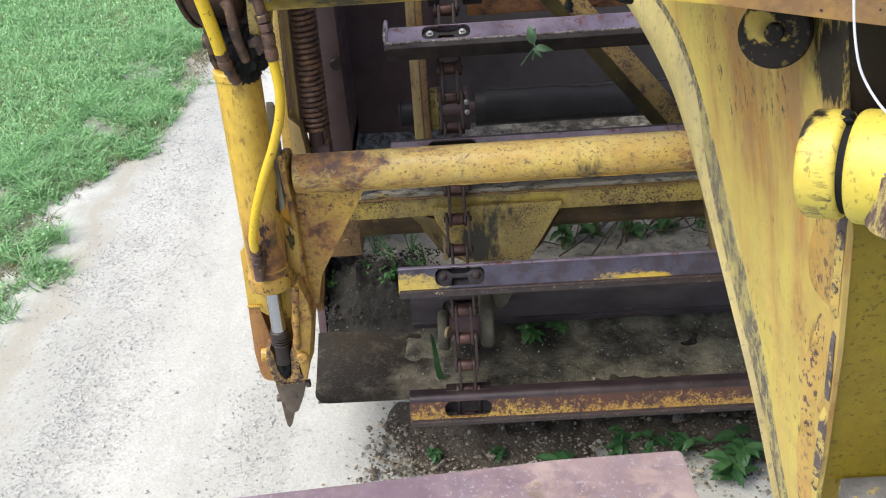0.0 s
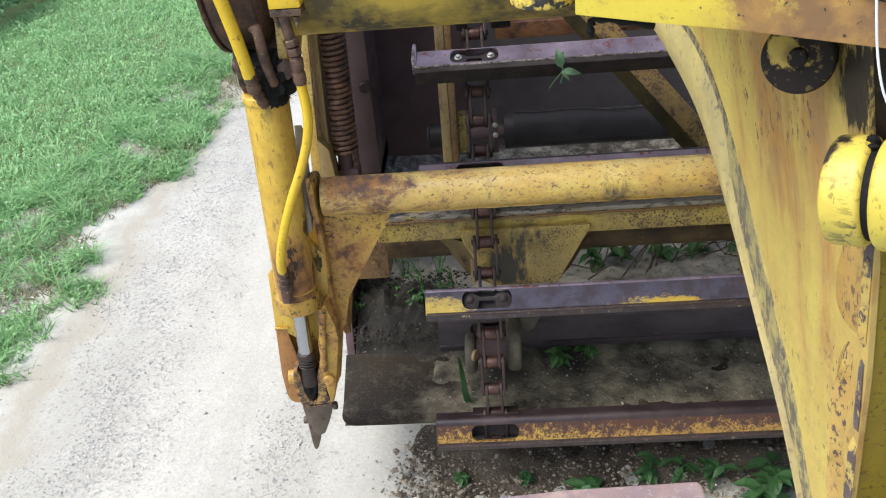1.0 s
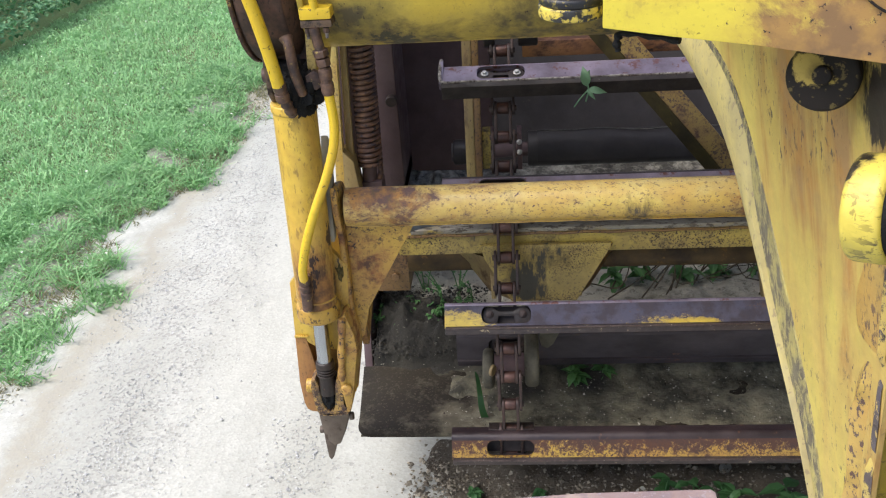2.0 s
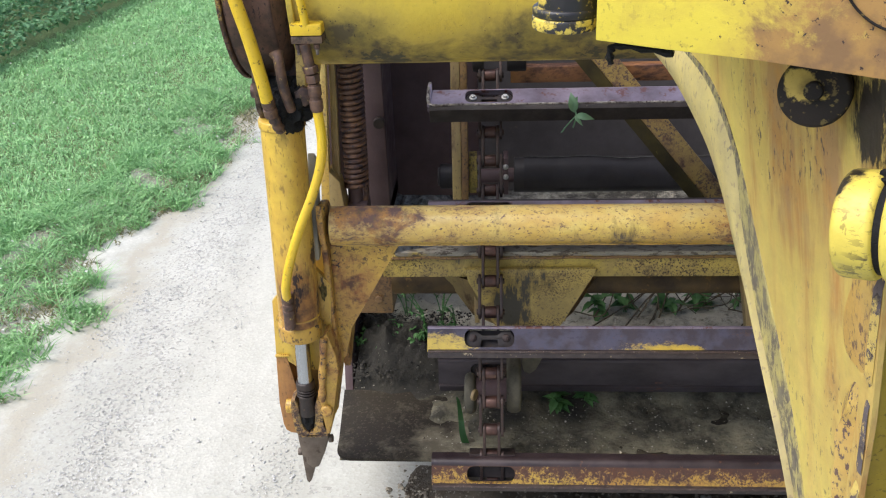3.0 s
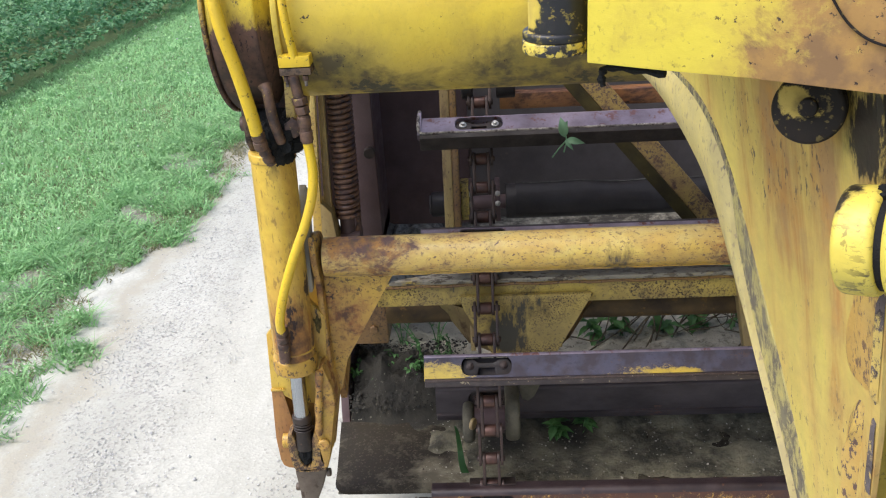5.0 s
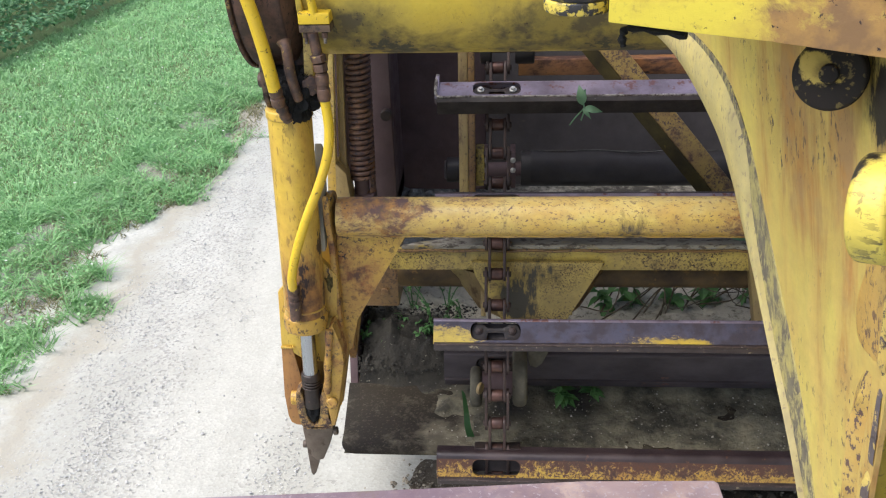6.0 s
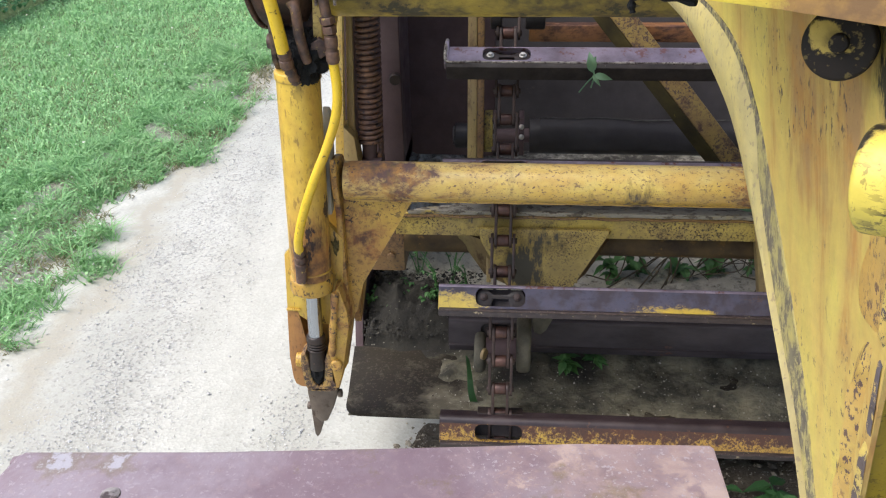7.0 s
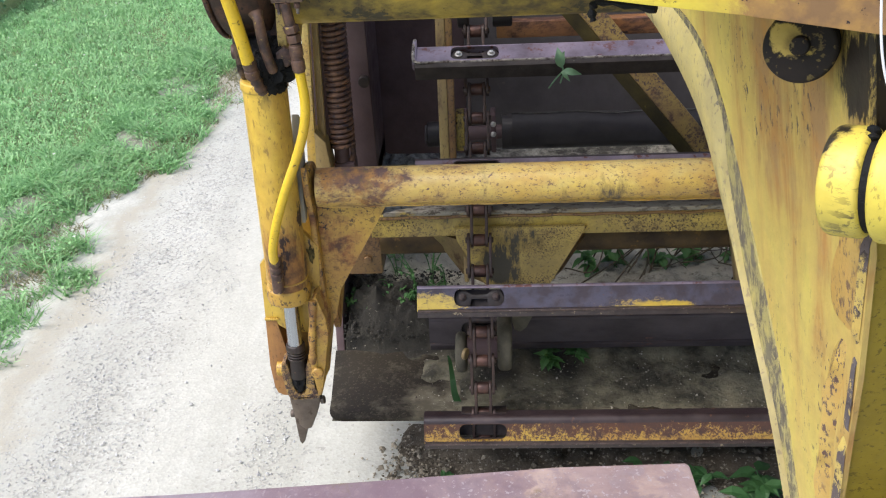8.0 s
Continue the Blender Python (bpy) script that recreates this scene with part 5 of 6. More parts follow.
# path of the front strand, from low to high, with the outward tilt of the flights on it
STRAND = [(2.389, 0.283), (2.412, 0.46), (2.448, 0.64), (2.505, 0.795), (2.60, 0.96), (2.715, 1.12), (2.83, 1.27), (2.94, 1.395), (3.03, 1.53), (3.13, 1.69), (3.24, 1.85)]
line = smooth_line([(-0.065, y, z) for y, z in STRAND], 12)
PITCH = 0.098
joints, left = [line[0]], PITCH
for a, b in zip(line, line[1:]):
    seg_len, pos = (b - a).length, 0.0
    while seg_len - pos >= left:
        pos += left
        joints.append(a + (b - a) * (pos / seg_len))
        left = PITCH
    left -= seg_len - pos
chain = thing("elevator_chain", (-0.065, 2.40, 0.3), "rusty roller chain running up the elevator", "chain")
for k, (a, b) in enumerate(zip(joints, joints[1:])):
    w = 0.0235 if k % 2 else 0.0345
    way = (b - a).normalized()
    nrm = Vector((0, -way.z, way.y))
    for sx in (-1, 1):
        x = -0.067 + sx * w
        poly = []
        for c, turn in ((a, 0.5), (b, -0.5)):
            for j in range(9):
                ang = math.pi * (turn + j / 8)
                poly.append(c + 0.023 * (math.cos(ang) * way + math.sin(ang) * nrm))
        waist = [(a + b) / 2 + sg * 0.0165 * nrm for sg in (-1, 1)]
        poly = poly[:9] + [waist[0]] + poly[9:] + [waist[1]]
        part("link_plate", slab([(p.y, p.z) for p in poly], "x", x - 0.0045, x + 0.0045, 0.0015), chain_steel, chain)
    part("roller", rod((-0.086, a.y, a.z), (-0.048, a.y, a.z), 0.0195, seg=18, bev=0.003), chain_roll, chain)
    part("pin", rod((-0.1115, a.y, a.z), (-0.0225, a.y, a.z), 0.0095, seg=10, bev=0.002), chain_steel, chain)


def flight_thing(mat_face, mat_lip, mat_top, label, slot_z=0.006, bead=True, bracket=True, bolts=None, H=0.105, R=0.010, depth=0.022, mat_bead=bead_steel, x0=-0.262, x1=2 * XC + 0.262):
    """An elevator flight at the origin: the plate's face looks to -y, its top is up; slots over both chains; R rounds the upper edge."""
    ob = thing("elevator_flight", (0, 0, 0), label, "elevator flight", "elevator flights")
    bm = bmesh.new()
    ft = H / 2 - R
    outer = [(x0 + 0.006, -H / 2), (x1 - 0.006, -H / 2), (x1, -H / 2 + 0.006), (x1, ft), (x0, ft), (x0, -H / 2 + 0.006)]
    holes = []
    hh = min(0.031, ft - slot_z - 0.001)
    for cx in (-0.070, 2 * XC + 0.070):
        rc = 0.022
        loop = []
        for sx, sz, a0 in ((1, -1, -90), (1, 1, 0), (-1, 1, 90), (-1, -1, 180)):
            loop += arc(cx + sx * (0.077 - rc), slot_z + sz * (hh - rc), rc, a0, a0 + 90, 4)
        holes.append(loop)
    edges = []
    for loop in (outer, *holes):
        vs = [bm.verts.new((x, 0, z)) for x, z in loop]
        edges += [bm.edges.new((vs[i], vs[(i + 1) % len(vs)])) for i in range(len(vs))]
    bmesh.ops.triangle_fill(bm, edges=edges, use_beauty=True)
    got = bmesh.ops.extrude_face_region(bm, geom=bm.faces[:])
    bmesh.ops.translate(bm, verts=[g for g in got["geom"] if isinstance(g, bmesh.types.BMVert)], vec=(0, 0.011, 0))
    part("face_plate", bm, mat_face, ob)
    lip = [(-0.006, -H / 2 - 0.002), (-0.008, -H / 2 + 0.008), (0.0, -H / 2 + 0.012), (0.012, -H / 2 + 0.010), (0.045, -H / 2 + 0.004), (0.050, -H / 2 - 0.012), (0.0, -H / 2 - 0.014)]
    part("bottom_lip", slab(lip, "x", x0 + 0.002, x1 - 0.002, 0.003), mat_lip, ob)
    if bead:
        run = [(x, -0.007 - 0.0012 * noise.noise((x * 14, 0, 5)), -H / 2 + 0.004 + 0.0022 * noise.noise((x * 9, 3, 1))) for x in np.linspace(x0 + 0.004, x1 - 0.004, 110)]
        part("lip_bead", sweep(run, lambda t: 0.0040 + 0.0016 * noise.noise((t * 60, 2, 0)), 8), mat_bead, ob, "worn ragged edge")
    top = [(R - R * math.cos(radians(a)), ft + R * math.sin(radians(a))) for a in range(0, 91, 10)]
    top += [(0.052, H / 2 + 0.001), (0.052, H / 2 - 0.009), (R, H / 2 - 0.009), (0.011, ft)]
    part("top_roll", slab(top, "x", x0, x1, 0.0), mat_top, ob)
    part("end_cap", slab([(0.011, -H / 2 + 0.004), (0.046, -H / 2 + 0.006), (0.050, H / 2 - 0.004), (R, H / 2 - 0.003), (0.012, ft)], "x", x0 + 0.001, x0 + 0.009, 0.001), mat_face, ob)
    for cx in (-0.070, 2 * XC + 0.070):
        # added dark plate that stands for the shade inside the slot
        part("slot_backing", box(cx - 0.10, cx + 0.10, 0.046, 0.052, -H / 2 + 0.012, H / 2 - 0.012, 0.0), lip_dark, ob)
        if not bracket:
            continue
        link = [(cx - 0.074, -0.030), (cx - 0.030, -0.030), (cx - 0.024, 0.000), (cx + 0.024, 0.000), (cx + 0.030, -0.030), (cx + 0.074, -0.030), (cx + 0.078, 0.004), (cx + 0.066, 0.026), (cx + 0.044, 0.028), (cx + 0.022, 0.014), (cx - 0.022, 0.014), (cx - 0.044, 0.028), (cx - 0.066, 0.026), (cx - 0.078, 0.004)]
        part("chain_bracket", slab(link, "y", depth, depth + 0.010, 0.002), bracket_steel, ob, "dark rusty chain attachment bracket")
        for bx in (cx - 0.052, cx + 0.052):
            head = rod((bx, depth, 0.006), (bx, depth - 0.005, 0.006), 0.0125, seg=14, bev=0.002)
            rod((bx, depth - 0.004, 0.006), (bx, depth - 0.012, 0.006), 0.0075, seg=6, bev=0.001, bm=head)
            part("bolt", head, bolts or chain_steel, ob, "bolt head on a washer")
    return ob


def seat(y, z, tilt):
    """Pose of a flight whose face centre is at y, z, tipped back by tilt degrees."""
    return pose(0, y, z, -tilt, 0, 0)


f_top = flight_thing(flight_top, lip_dark, flight_top, "purple-brown steel elevator flight worn smooth by soil", bolts=bolt_steel, H=0.098, depth=0.008, mat_bead=edge_steel)
rib = [(-0.008, -0.040), (0.0, -0.046), (0.024, -0.042), (0.016, -0.03), (0.010, 0.02), (0.006, 0.058), (-0.016, 0.062), (-0.018, 0.045), (-0.006, 0.02), (-0.004, -0.03)]
part("end_rib", slab(rib, "x", -0.268, -0.256, 0.003), flight_top, f_top, "bent-up end of the flight")
curl = smooth_line([(-0.262, -0.014, 0.060), (-0.266, -0.008, 0.025), (-0.265, -0.006, -0.020), (-0.258, -0.007, -0.040), (-0.240, -0.008, -0.047), (-0.20, -0.008, -0.046)], 6)
part("end_curl", sweep(curl, lambda t: 0.0062 - 0.0020 * t, 8), edge_steel, f_top, "bright worn curl round the end")
f_top.matrix_basis = seat(2.895, 1.437, 70)
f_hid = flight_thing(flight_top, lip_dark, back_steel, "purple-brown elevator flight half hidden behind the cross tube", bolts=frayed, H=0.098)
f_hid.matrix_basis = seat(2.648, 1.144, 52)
f_mid = flight_thing(flight_mid, lip_steel, flight_top, "purple-grey steel elevator flight with yellow paint at its lip", 0.004, H=0.086)
f_mid.matrix_basis = seat(2.43, 0.812, 36)
f_low = flight_thing(flight_low, lip_steel, flight_rust, "rusty elevator flight with flaking yellow paint", -0.004, bracket=False, H=0.096, R=0.022)
part("chain_foot", box(-0.141, 0.008, 0.030, 0.080, 0.044, 0.052, 0.002), bracket_steel, f_low, "rusty chain attachment foot")
f_low.matrix_basis = seat(2.345, 0.354, 14)
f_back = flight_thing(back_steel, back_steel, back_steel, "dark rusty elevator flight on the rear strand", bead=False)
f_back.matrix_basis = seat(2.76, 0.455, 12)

# ---- gooseneck ----
neck = thing("gooseneck", (0.75, 1.3, 0.4), "streaked yellow steel gooseneck of the scraper", "gooseneck")


def neck_x(y, z):
    return 0.455 - 0.13 * (y - 1.26) - 0.16 * (z - 1.65)


rear = [(Vector((0, y, z))) for y, z in ((2.29, 1.800), (2.08, 1.806), (1.92, 1.792), (1.77, 1.745), (1.668, 1.690), (1.592, 1.595), (1.505, 1.465), (1.443, 1.362), (1.378, 1.245), (1.330, 1.125), (1.255, 0.88), (1.17, 0.60))]
rear = smooth_line(rear, 6)
front = [(1.130, 0.60), (1.142, 0.95), (1.136, 1.173), (1.105, 1.303), (1.080, 1.425), (1.050, 1.563), (1.037, 1.652), (1.020, 1.775), (1.025, 1.94), (1.03, 2.066), (2.29, 2.066)]


def neck_plate(outline, thick):
    bm = bmesh.new()
    vs = [bm.verts.new((neck_x(y, z), y, z)) for y, z in outline]
    edges = [bm.edges.new((vs[k], vs[(k + 1) % len(vs)])) for k in range(len(vs))]
    bmesh.ops.triangle_fill(bm, edges=edges, use_beauty=True)
    got = bmesh.ops.extrude_face_region(bm, geom=bm.faces[:])
    bmesh.ops.translate(bm, verts=[g for g in got["geom"] if isinstance(g, bmesh.types.BMVert)], vec=(thick, 0, 0))
    return bm


outline = [(p.y, p.z) for p in rear] + front
part("side_plate", neck_plate(outline, 0.008), paint_goose, neck)


def even(pts, n):
    """The same line with n + 1 points at even steps."""
    pts = smooth_line([(0, y, z) for y, z in pts], 10)
    run = [0.0]
    for p, q in zip(pts, pts[1:]):
        run.append(run[-1] + (q - p).length)
    s = np.linspace(0, run[-1], n + 1)
    return np.c_[np.interp(s, run, [p.y for p in pts]), np.interp(s, run, [p.z for p in pts])]


def neck_strip(lines, proud, n=70, fade=0):
    """A moulded strip on the side plate through lines of (y, z), each proud of the plate by so much; it sinks in over fade steps at its ends."""
    lines = [even(ln, n) for ln in lines]
    bm = bmesh.new()
    end = [min(1.0, (k + 0.01) / fade, (n - k + 0.01) / fade) if fade else 1.0 for k in range(n + 1)]
    vv = [[bm.verts.new((neck_x(*ln[k]) - h * end[k] + 0.002 * (1 - end[k]), *ln[k])) for ln, h in zip(lines, proud)] for k in range(n + 1)]
    for r0, r1 in zip(vv, vv[1:]):
        for k in range(len(lines) - 1):
            bm.faces.new((r0[k], r0[k + 1], r1[k + 1], r1[k]))
    return bm


def between(a, b, u):
    a, b = even(a, 24), even(b, 24)
    return [tuple(p) for p in a + u * (b - a)]


rim = [(2.29, 1.800), (2.08, 1.806), (1.92, 1.792), (1.77, 1.745), (1.668, 1.690), (1.592, 1.595), (1.505, 1.465), (1.443, 1.362), (1.378, 1.245), (1.330, 1.125), (1.255, 0.88), (1.17, 0.60)]
groove = [(2.29, 1.845), (2.05, 1.868), (1.84, 1.875), (1.69, 1.852), (1.60, 1.798), (1.556, 1.740), (1.545, 1.640), (1.497, 1.497), (1.439, 1.376), (1.375, 1.255), (1.327, 1.125), (1.252, 0.88), (1.167, 0.60)]
inner = [(2.29, 1.853), (2.05, 1.877), (1.82, 1.885), (1.665, 1.863), (1.580, 1.803), (1.532, 1.745), (1.490, 1.668), (1.425, 1.545), (1.370, 1.432), (1.322, 1.312), (1.286, 1.15), (1.212, 0.90), (1.14, 0.60)]
part("edge_band", neck_strip([rim, rim, between(rim, groove, 0.12), between(rim, groove, 0.5), between(rim, groove, 0.85), groove], (-0.05, 0.004, 0.012, 0.015, 0.011, 0.003)), paint_edge, neck, "pale rolled edge of the plate")
part("wear_strip", neck_strip([groove, between(groove, inner, 0.5), between(groove, inner, 0.96), inner], (0.003, 0.0024, 0.0024, -0.002)), paint_wear, neck, "strip worn to grey steel along the edge")
weld_l = [(1.111, 1.605), (1.135, 1.545), (1.155, 1.472), (1.166, 1.406), (1.183, 1.331), (1.200, 1.252), (1.20, 1.05), (1.17, 0.75)]
weld_r = [(1.070, 1.612), (1.082, 1.583), (1.098, 1.518), (1.111, 1.453), (1.126, 1.385), (1.140, 1.311), (1.155, 1.05), (1.13, 0.75)]
lumps = between(weld_l, weld_r, 0.55)
lumps = [(y + 0.006 * math.sin(2.1 * k) + 0.005 * math.sin(5.3 * k), z) for k, (y, z) in enumerate(lumps)]
part("corner_weld", neck_strip([weld_l, between(weld_l, weld_r, 0.25), lumps, between(weld_l, weld_r, 0.8), weld_r], (-0.002, 0.005, 0.014, 0.007, -0.002), 90, 8), paint_orange, neck, "rough orange-stained corner weld")
edge_in = [(1.110, 1.82), (1.118, 1.763), (1.148, 1.700), (1.154, 1.652), (1.140, 1.617), (1.112, 1.608)]
edge_out = [(1.022, 1.82), (1.022, 1.77), (1.028, 1.72), (1.036, 1.66), (1.043, 1.63), (1.048, 1.615)]
part("edge_patch", neck_strip([edge_in, between(edge_in, edge_out, 0.2), between(edge_in, edge_out, 0.6), edge_out], (-0.003, 0.0008, 0.0035, -0.003), 60, 12), paint_orange, neck, "orange-brown stained bulge with dark chips")
chip_in = [(1.066, 1.604), (1.078, 1.555), (1.092, 1.49), (1.104, 1.43)]
chip_out = [(1.051, 1.600), (1.059, 1.555), (1.069, 1.49), (1.081, 1.43)]
part("bare_patch", neck_strip([chip_in, between(chip_in, chip_out, 0.5), chip_out], (-0.0015, 0.0030, 0.0016), 40, 5), paint_bare, neck, "patch of bare purple-grey steel")
for flake_in, flake_out in (([(1.036, 1.815), (1.056, 1.70), (1.064, 1.64), (1.070, 1.612)], [(1.016, 1.815), (1.035, 1.70), (1.045, 1.64), (1.052, 1.612)]), ([(1.104, 1.425), (1.130, 1.30), (1.150, 1.18)], [(1.083, 1.425), (1.104, 1.30), (1.136, 1.18)])):
    part("flaked_edge", neck_strip([flake_in, between(flake_in, flake_out, 0.5), flake_out], (-0.002, 0.0075, 0.001), 50, 6), paint_flaked, neck, "edge with paint flaked off to dark steel")
bm = bmesh.new()
L = [bm.verts.new((neck_x(y, z) + 0.006, y + 0.006, z)) for y, z in front[:10]]
R = [bm.verts.new((0.962, y + 0.006, z)) for y, z in front[:10]]
for k in range(9):
    bm.faces.new((L[k], R[k], R[k + 1], L[k + 1]))
bmesh.ops.solidify(bm, geom=bm.faces[:], thickness=0.012)
part("front_web", bm, paint_web, neck, "plain mustard-yellow web plate")
part("far_side", box(0.96, 0.985, 1.03, 2.29, 0.6, 2.066), paint_goose, neck)
part("foot_ledge", box(0.575, 0.98, 1.02, 1.125, 1.19, 1.232, 0.006), ledge_mat, neck, "scuffed dark ledge")
bm = rod((0.365, 1.092, 2.029), (0.410, 1.196, 2.019), 0.0440, seg=56, bev=0.006)
bmesh.ops.bisect_plane(bm, geom=bm.verts[:] + bm.edges[:] + bm.faces[:], plane_co=(0, 0, 2.0735), plane_no=(0, 0, 1), clear_outer=True)
boss = part("pin_boss", bm, boss_mat, neck, "greasy black round pin boss")
part("pin_centre", rod((0.3605, 1.083, 2.034), (0.366, 1.094, 2.033), 0.012, seg=24, bev=0.003), boss_mat, boss)

deck = thing("neck_beam", (0.5, 1.4, 2.08), "bright yellow box beam of the gooseneck with a rust-browned end", "box beam")
part("body", slab([(0.106, 1.179), (0.189, 1.128), (0.281, 1.078), (0.419, 0.982), (0.60, 0.86), (1.0, 0.80), (1.0, 2.0), (0.30, 2.0), (0.215, 1.64)], "z", 2.0765, 2.40, 0.003), paint_fresh, deck)
seam = smooth_line([(0.344, 1.029, 2.206), (0.347, 1.027, 2.194), (0.357, 1.020, 2.172), (0.372, 1.010, 2.150), (0.392, 0.996, 2.135), (0.420, 0.976, 2.128)], 6)
part("crack", sweep(seam, lambda t: 0.0016 + 0.0010 * noise.noise((t * 30, 0, 3)), 8), boss_mat, deck, "dark greasy seam")
stub = thing("pin_post", (0.070, 1.240, 2.07), "short yellow post with a black worn band", "post")
part("grease_ring", rod((0.070, 1.240, 2.097), (0.070, 1.240, 2.110), 0.0450, seg=40, bev=0.004), band_mat, stub)
part("foot_ring", rod((0.070, 1.240, 2.080), (0.070, 1.240, 2.0975), 0.0455, seg=40, bev=0.003), paint_chip, stub, "yellow foot ring with flaked paint")
part("band", rod((0.074, 1.240, 2.090), (0.074, 1.240, 2.30), 0.041, seg=40), band_mat, stub, "black greasy band with yellow remains")
part("tab", sweep(smooth_line([(0.20, 1.142, 2.068), (0.165, 1.165, 2.069), (0.135, 1.185, 2.068), (0.126, 1.19, 2.058), (0.128, 1.19, 2.042)], 5), lambda t: 0.0050 + 0.0016 * math.sin(31 * t), 8), grease, stub)

steer = thing("steering_cylinder", (0.44, 0.97, 1.85), "yellow steering cylinder end with chipped paint", "steering cylinder")
K0, KD = Vector((0.436, 1.00, 1.893)), Vector((0.80, -0.58, 0.15)).normalized()
part("end_cap", rod(K0 - 0.040 * KD, K0 + 0.008 * KD, 0.067, seg=64, bev=0.009), paint_steer, steer)
part("seal_groove", rod(K0 + 0.002 * KD, K0 + 0.020 * KD, 0.059, seg=48), grease, steer, "greasy black groove")
part("collar", rod(K0 + 0.0165 * KD, K0 + 0.10 * KD, 0.069, seg=64, bev=0.008), paint_steer, steer)
part("barrel", rod(K0 + 0.10 * KD, K0 + 0.5 * KD, 0.060, seg=40), paint_steer, steer)
part("lock_cap", rod(K0 + Vector((0.040, -0.085, -0.040)), K0 + Vector((0.040, -0.085, 0.030)), 0.038, 0.033, seg=28, bev=0.004), paint_lock, steer, "chipped yellow lock cap over rusty steel")
part("cap_top", rod(K0 + Vector((0.040, -0.085, 0.0305)), K0 + Vector((0.040, -0.085, 0.034)), 0.031, seg=28, bev=0.002), maroon_paint, steer, "dull maroon top of the cap")
part("grease_seam", sweep(smooth_line([K0 + 0.0665 * Vector((0.1 * math.cos(a), 0.35 * math.cos(a) - 0.0, math.sin(a))) * 0.98 - 0.004 * KD for a in np.linspace(1.2, 2.4, 6)], 4), lambda t: 0.006 + 0.003 * math.sin(23 * t), 8), grease, steer, "smear of black grease")
cord = sweep(smooth_line([(0.368, 0.92, 2.45), (0.371, 0.92, 2.28), (0.378, 0.92, 2.17), (0.384, 0.92, 2.122), (0.391, 0.92, 2.085), (0.401, 0.92, 2.052), (0.413, 0.918, 2.029), (0.428, 0.912, 2.008), (0.45, 0.90, 1.985)], 8), 0.0014, 8)
single("cord", cord, string_white, "thin white cord hanging over the steering cylinder", "cord")

# ---- fender in front of the camera ----
fender = thing("fender", (-0.15, 0.35, 1.6), "faded maroon steel fender top with rusty edges", "fender")
poly = [(-0.560, 0.10), (0.186, 0.10), (0.178, 0.560), (0.174, 0.640), (0.170, 0.6445), (0.05, 0.640), (-0.12, 0.6235), (-0.30, 0.6075), (-0.472, 0.597), (-0.478, 0.592)]
part("top", slab(poly, "z", 1.774, 1.786, 0.005), maroon_paint, fender)
part("skirt", box(-0.49, 0.168, 0.590, 0.602, 1.60, 1.776), maroon_paint, fender)
part("support_post", box(-0.22, -0.10, 0.25, 0.37, 0.0, 1.776), dark_steel, fender)
# thin disc that stands for a pale worn spot in the paint
part("rivet", rod((-0.369, 0.545, 1.785), (-0.369, 0.545, 1.7872), 0.009, seg=16, bev=0.001), edge_steel, fender, "pale worn spot of bare steel")


# ---- weeds ----
def weed(x, y, z, height, n, size, label, spread=0.5, seed=1, green=weed_mat):
    rg = random.Random(seed)
    ob = thing("weed", (x, y, z), label, "weed", "weeds")
    for _ in range(n):
        a, h = rg.uniform(0, 6.28), height * rg.uniform(0.4, 1.0)
        tip = Vector((x + math.cos(a) * h * spread, y + math.sin(a) * h * spread, z + h))
        mid = Vector((x + math.cos(a) * h * spread * 0.3, y + math.sin(a) * h * spread * 0.3, z + 0.6 * h))
        ln = smooth_line([(x + rg.uniform(-0.01, 0.01), y, z - 0.015), mid, tip], 4)
        stem = part("stem", sweep(ln, 0.0022, 5), green, ob)
        for j in range(2, len(ln), 2):
            for _k in range(2):
                b, tl = rg.uniform(0, 6.28), rg.uniform(-0.2, 0.7)
                s = size * rg.uniform(0.6, 1.15)
                fw = Vector((math.cos(b) * math.cos(tl), math.sin(b) * math.cos(tl), -math.sin(tl))) * s
                sd = Vector((-math.sin(b), math.cos(b), 0)) * s * 0.30
                up = Vector((0, 0, 0.10 * s))
                lv = [tuple(ln[j] + u * fw + w * sd + hgt * up) for u, w, hgt in ((0, 0, 0), (0.25, 0.85, 0.6), (0.55, 0.8, 0.8), (1, 0, -1.2), (0.55, -0.8, 0.8), (0.25, -0.85, 0.6), (0.25, 0, 0), (0.55, 0, 0.1))]
                leaf = new("leaf", mesh_from("leaf", lv, [(0, 1, 6), (1, 2, 7, 6), (2, 3, 7), (3, 4, 7), (4, 5, 6, 7), (5, 0, 6)], green))
                leaf.parent = stem
    return ob


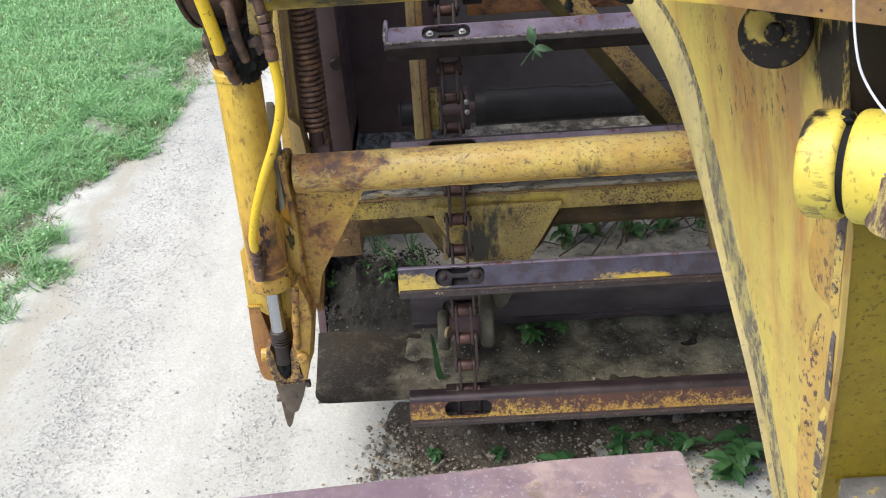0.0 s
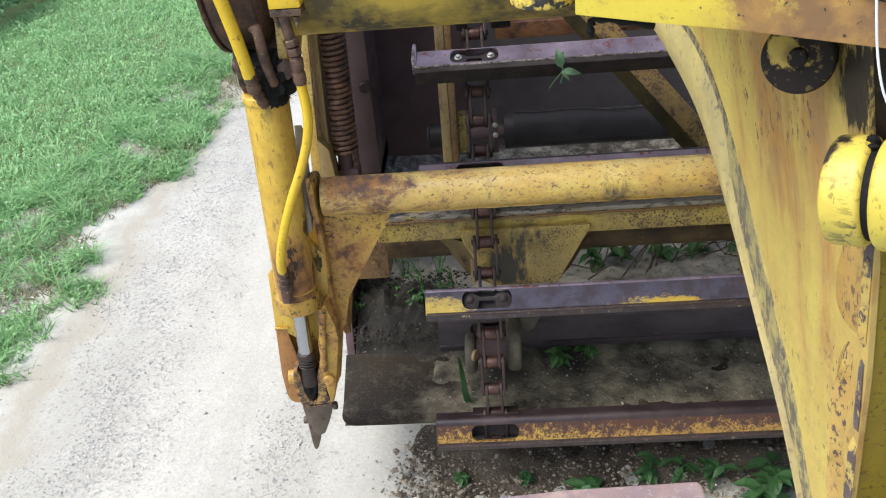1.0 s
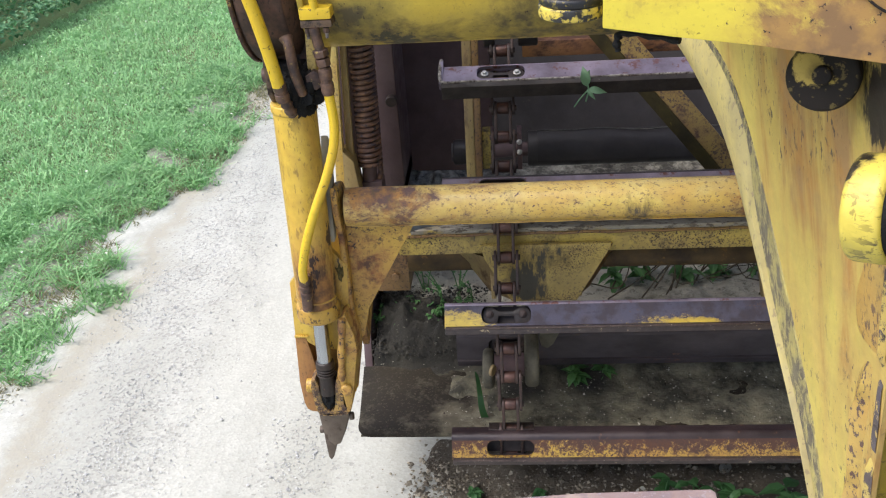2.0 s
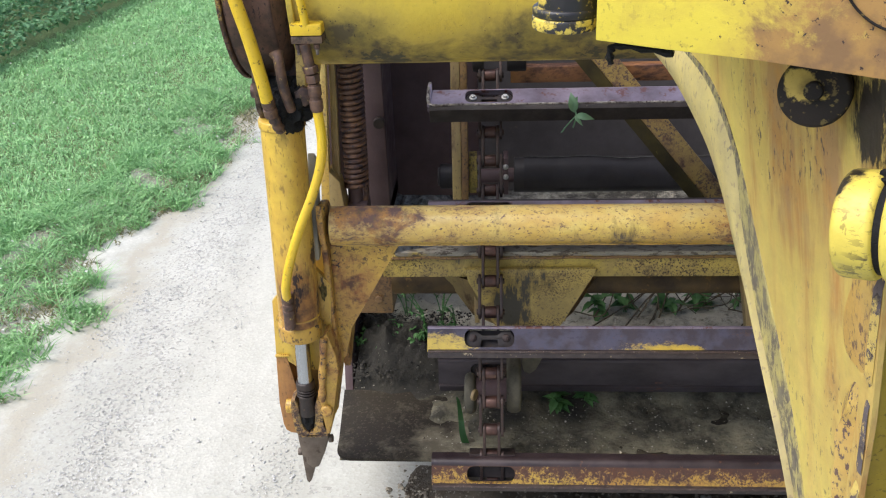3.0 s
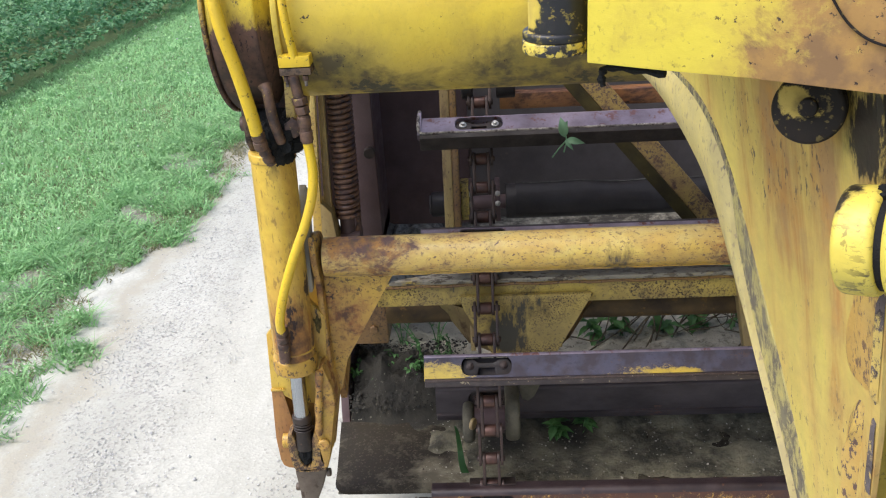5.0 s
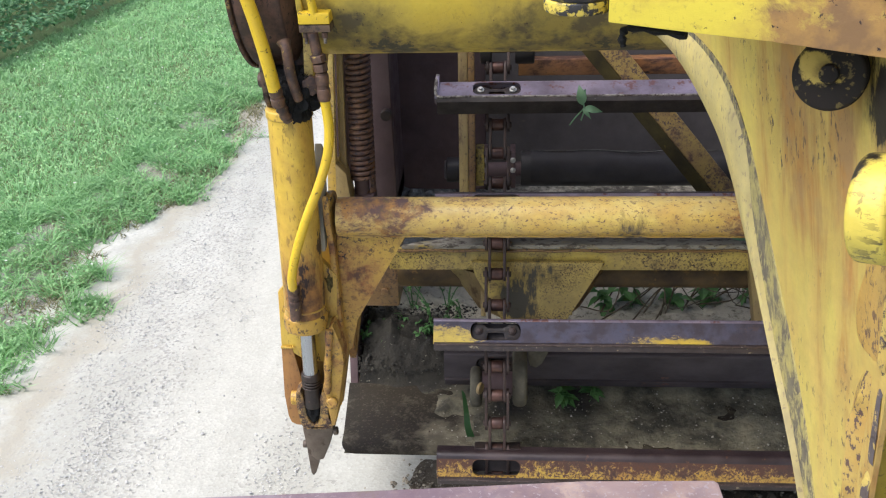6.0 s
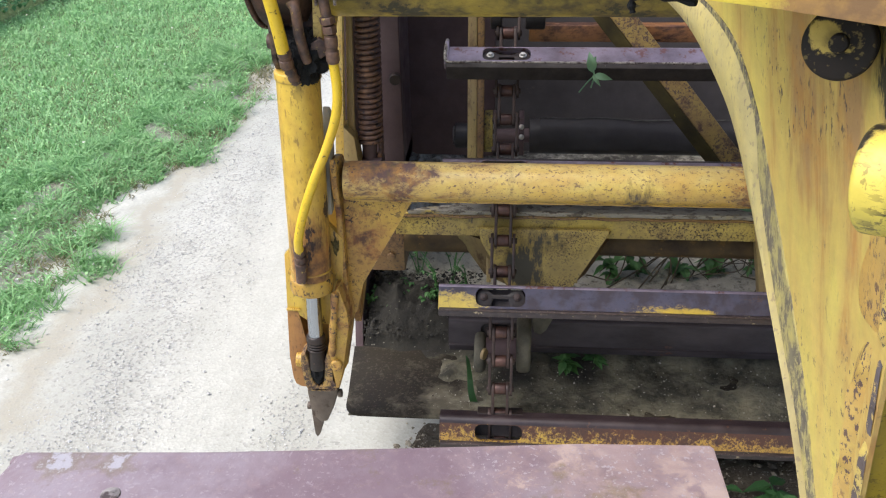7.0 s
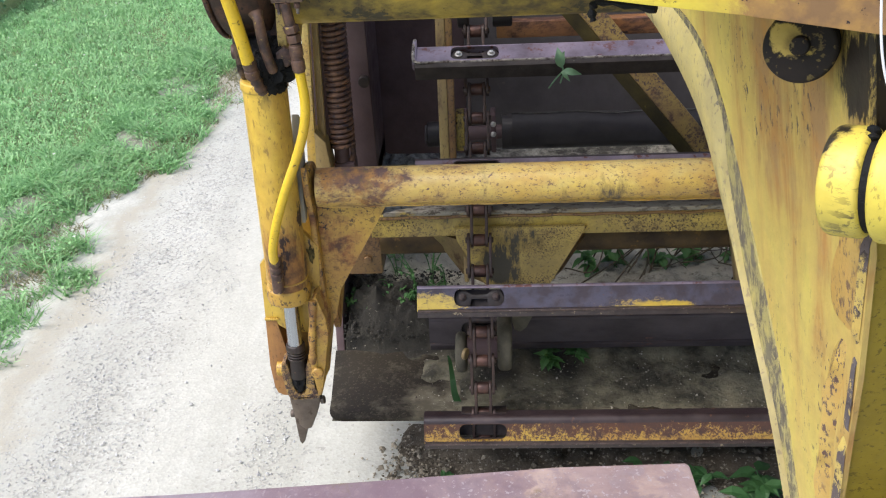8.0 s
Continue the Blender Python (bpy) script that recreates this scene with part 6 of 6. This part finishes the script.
LB = "broad-leaved green weed growing from the soil heap"
LD = "green weed growing in the bowl dirt"
for k, (x, y, h, n, s) in enumerate(((0.21, 2.37, 0.08, 2, 0.085), (0.45, 2.44, 0.09, 2, 0.06), (0.56, 2.46, 0.10, 2, 0.055), (0.66, 2.42, 0.08, 2, 0.06), (0.86, 2.38, 0.11, 3, 0.085), (0.82, 2.29, 0.07, 2, 0.085), (1.05, 2.38, 0.08, 2, 0.06), (-0.20, 2.46, 0.04, 5, 0.035), (0.02, 2.44, 0.04, 5, 0.03))):
    weed(x, y, 0.03, h, n, s, LB, 0.5, 20 + k)
for k, (x, y, h, n, s) in enumerate(((0.36, 3.27, 0.12, 3, 0.060), (0.46, 3.30, 0.14, 3, 0.070), (0.62, 3.30, 0.10, 2, 0.085), (0.78, 3.32, 0.10, 2, 0.080), (0.92, 3.34, 0.16, 3, 0.050), (-0.33, 3.12, 0.24, 4, 0.018), (-0.28, 3.2, 0.26, 4, 0.018), (-0.42, 3.22, 0.22, 4, 0.018), (-0.22, 3.12, 0.2, 3, 0.018), (-0.40, 3.10, 0.06, 9, 0.022), (-0.47, 3.06, 0.06, 9, 0.022), (-0.33, 3.08, 0.06, 9, 0.022), (-0.54, 3.06, 0.06, 9, 0.022), (-0.58, 3.02, 0.05, 8, 0.020), (-0.50, 3.00, 0.05, 8, 0.020), (-0.36, 3.02, 0.05, 8, 0.022), (-0.26, 3.12, 0.06, 8, 0.020), (-0.44, 3.14, 0.06, 8, 0.022), (0.16, 2.74, 0.08, 3, 0.055), (0.26, 2.76, 0.06, 2, 0.05))):
    weed(x, y, 0.395 if y > 2.9 else 0.33, h, n, s, LD, 0.6, 60 + k, bowl_weed)

rg = random.Random(5)
for k in range(22):
    x = 0.22 + 0.04 * k + rg.uniform(-0.05, 0.05)
    stem = [(x + 0.11 * j * rg.uniform(0.7, 1.2), 3.22 + rg.uniform(-0.06, 0.16), 0.40 + (0.0 if j == 0 else rg.uniform(0.03, 0.17))) for j in range(4)]
    single("dead_stem", sweep(smooth_line(stem, 6), lambda t: 0.0034 - 0.0018 * t, 6), twig_mat, "dry dark weed stem lying over the dirt", "dead stem", "dead stems")

bm = bmesh.new()
ln = smooth_line([(-0.160, 2.53, 0.325), (-0.170, 2.545, 0.36), (-0.176, 2.575, 0.40), (-0.186, 2.64, 0.415), (-0.196, 2.70, 0.395)], 6)
L, R = [], []
for i, p in enumerate(ln):
    w = 0.0125 * (1 - i / len(ln)) ** 0.7 + 0.0008
    L.append(bm.verts.new(p + Vector((-w, 0, 0.003))))
    R.append(bm.verts.new(p + Vector((w, 0, 0.003))))
for i in range(len(ln) - 1):
    bm.faces.new((L[i], R[i], R[i + 1], L[i + 1]))
bmesh.ops.solidify(bm, geom=bm.faces[:], thickness=0.0012)
single("grass_blade", bm, weed_mat, "long green grass blade bent over the cutting edge", "grass blade")

sprig = thing("leaf_sprig", (0.20, 2.83, 1.42), "wilted green leaf sprig caught on a flight", "leaf sprig")


def leaf_blade(base, tip, width, curl):
    """A leaf with a pointed oval outline, folded along its rib and curled."""
    base, tip = Vector(base), Vector(tip)
    way = tip - base
    side = way.cross(Vector((0, -1, 0.35))).normalized()
    face = side.cross(way).normalized()
    bm, rows = bmesh.new(), []
    for i in range(9):
        u = i / 8
        w = width * (math.sin(math.pi * u ** 0.75) * (1 - 0.25 * u) + 0.02)
        mid = base + u * way + face * (curl * math.sin(math.pi * u))
        rows.append([bm.verts.new(mid + k * w * side + face * (0.30 * abs(k) * w + 0.05 * width * math.sin(7 * u + 2 * k))) for k in (-1, -0.5, 0, 0.5, 1)])
    for r0, r1 in zip(rows, rows[1:]):
        for k in range(4):
            bm.faces.new((r0[k], r0[k + 1], r1[k + 1], r1[k]))
    return bm


for base, tip, w, curl in (((0.200, 2.826, 1.405), (0.188, 2.850, 1.464), 0.017, 0.014), ((0.206, 2.820, 1.400), (0.262, 2.808, 1.388), 0.012, 0.012), ((0.200, 2.818, 1.398), (0.226, 2.808, 1.366), 0.007, 0.008), ((0.196, 2.830, 1.425), (0.210, 2.846, 1.452), 0.010, -0.008)):
    part("leaf", leaf_blade(base, tip, w, curl), sprig_mat, sprig)
bm = sweep(smooth_line([(0.200, 2.83, 1.42), (0.205, 2.818, 1.395), (0.196, 2.812, 1.36)], 5), 0.0025, 6)
sweep(smooth_line([(0.203, 2.818, 1.395), (0.18, 2.812, 1.372), (0.160, 2.81, 1.345)], 5), 0.0022, 6, bm)
part("stem", bm, sprig_mat, sprig)

fallen = thing("fallen_leaf", (0.74, 2.72, 1.0), "green leaf lying on the beam's dusty flange", "leaf")
part("blade", leaf_blade((0.765, 2.715, 1.006), (0.655, 2.700, 1.010), 0.022, 0.012), sprig_mat, fallen)
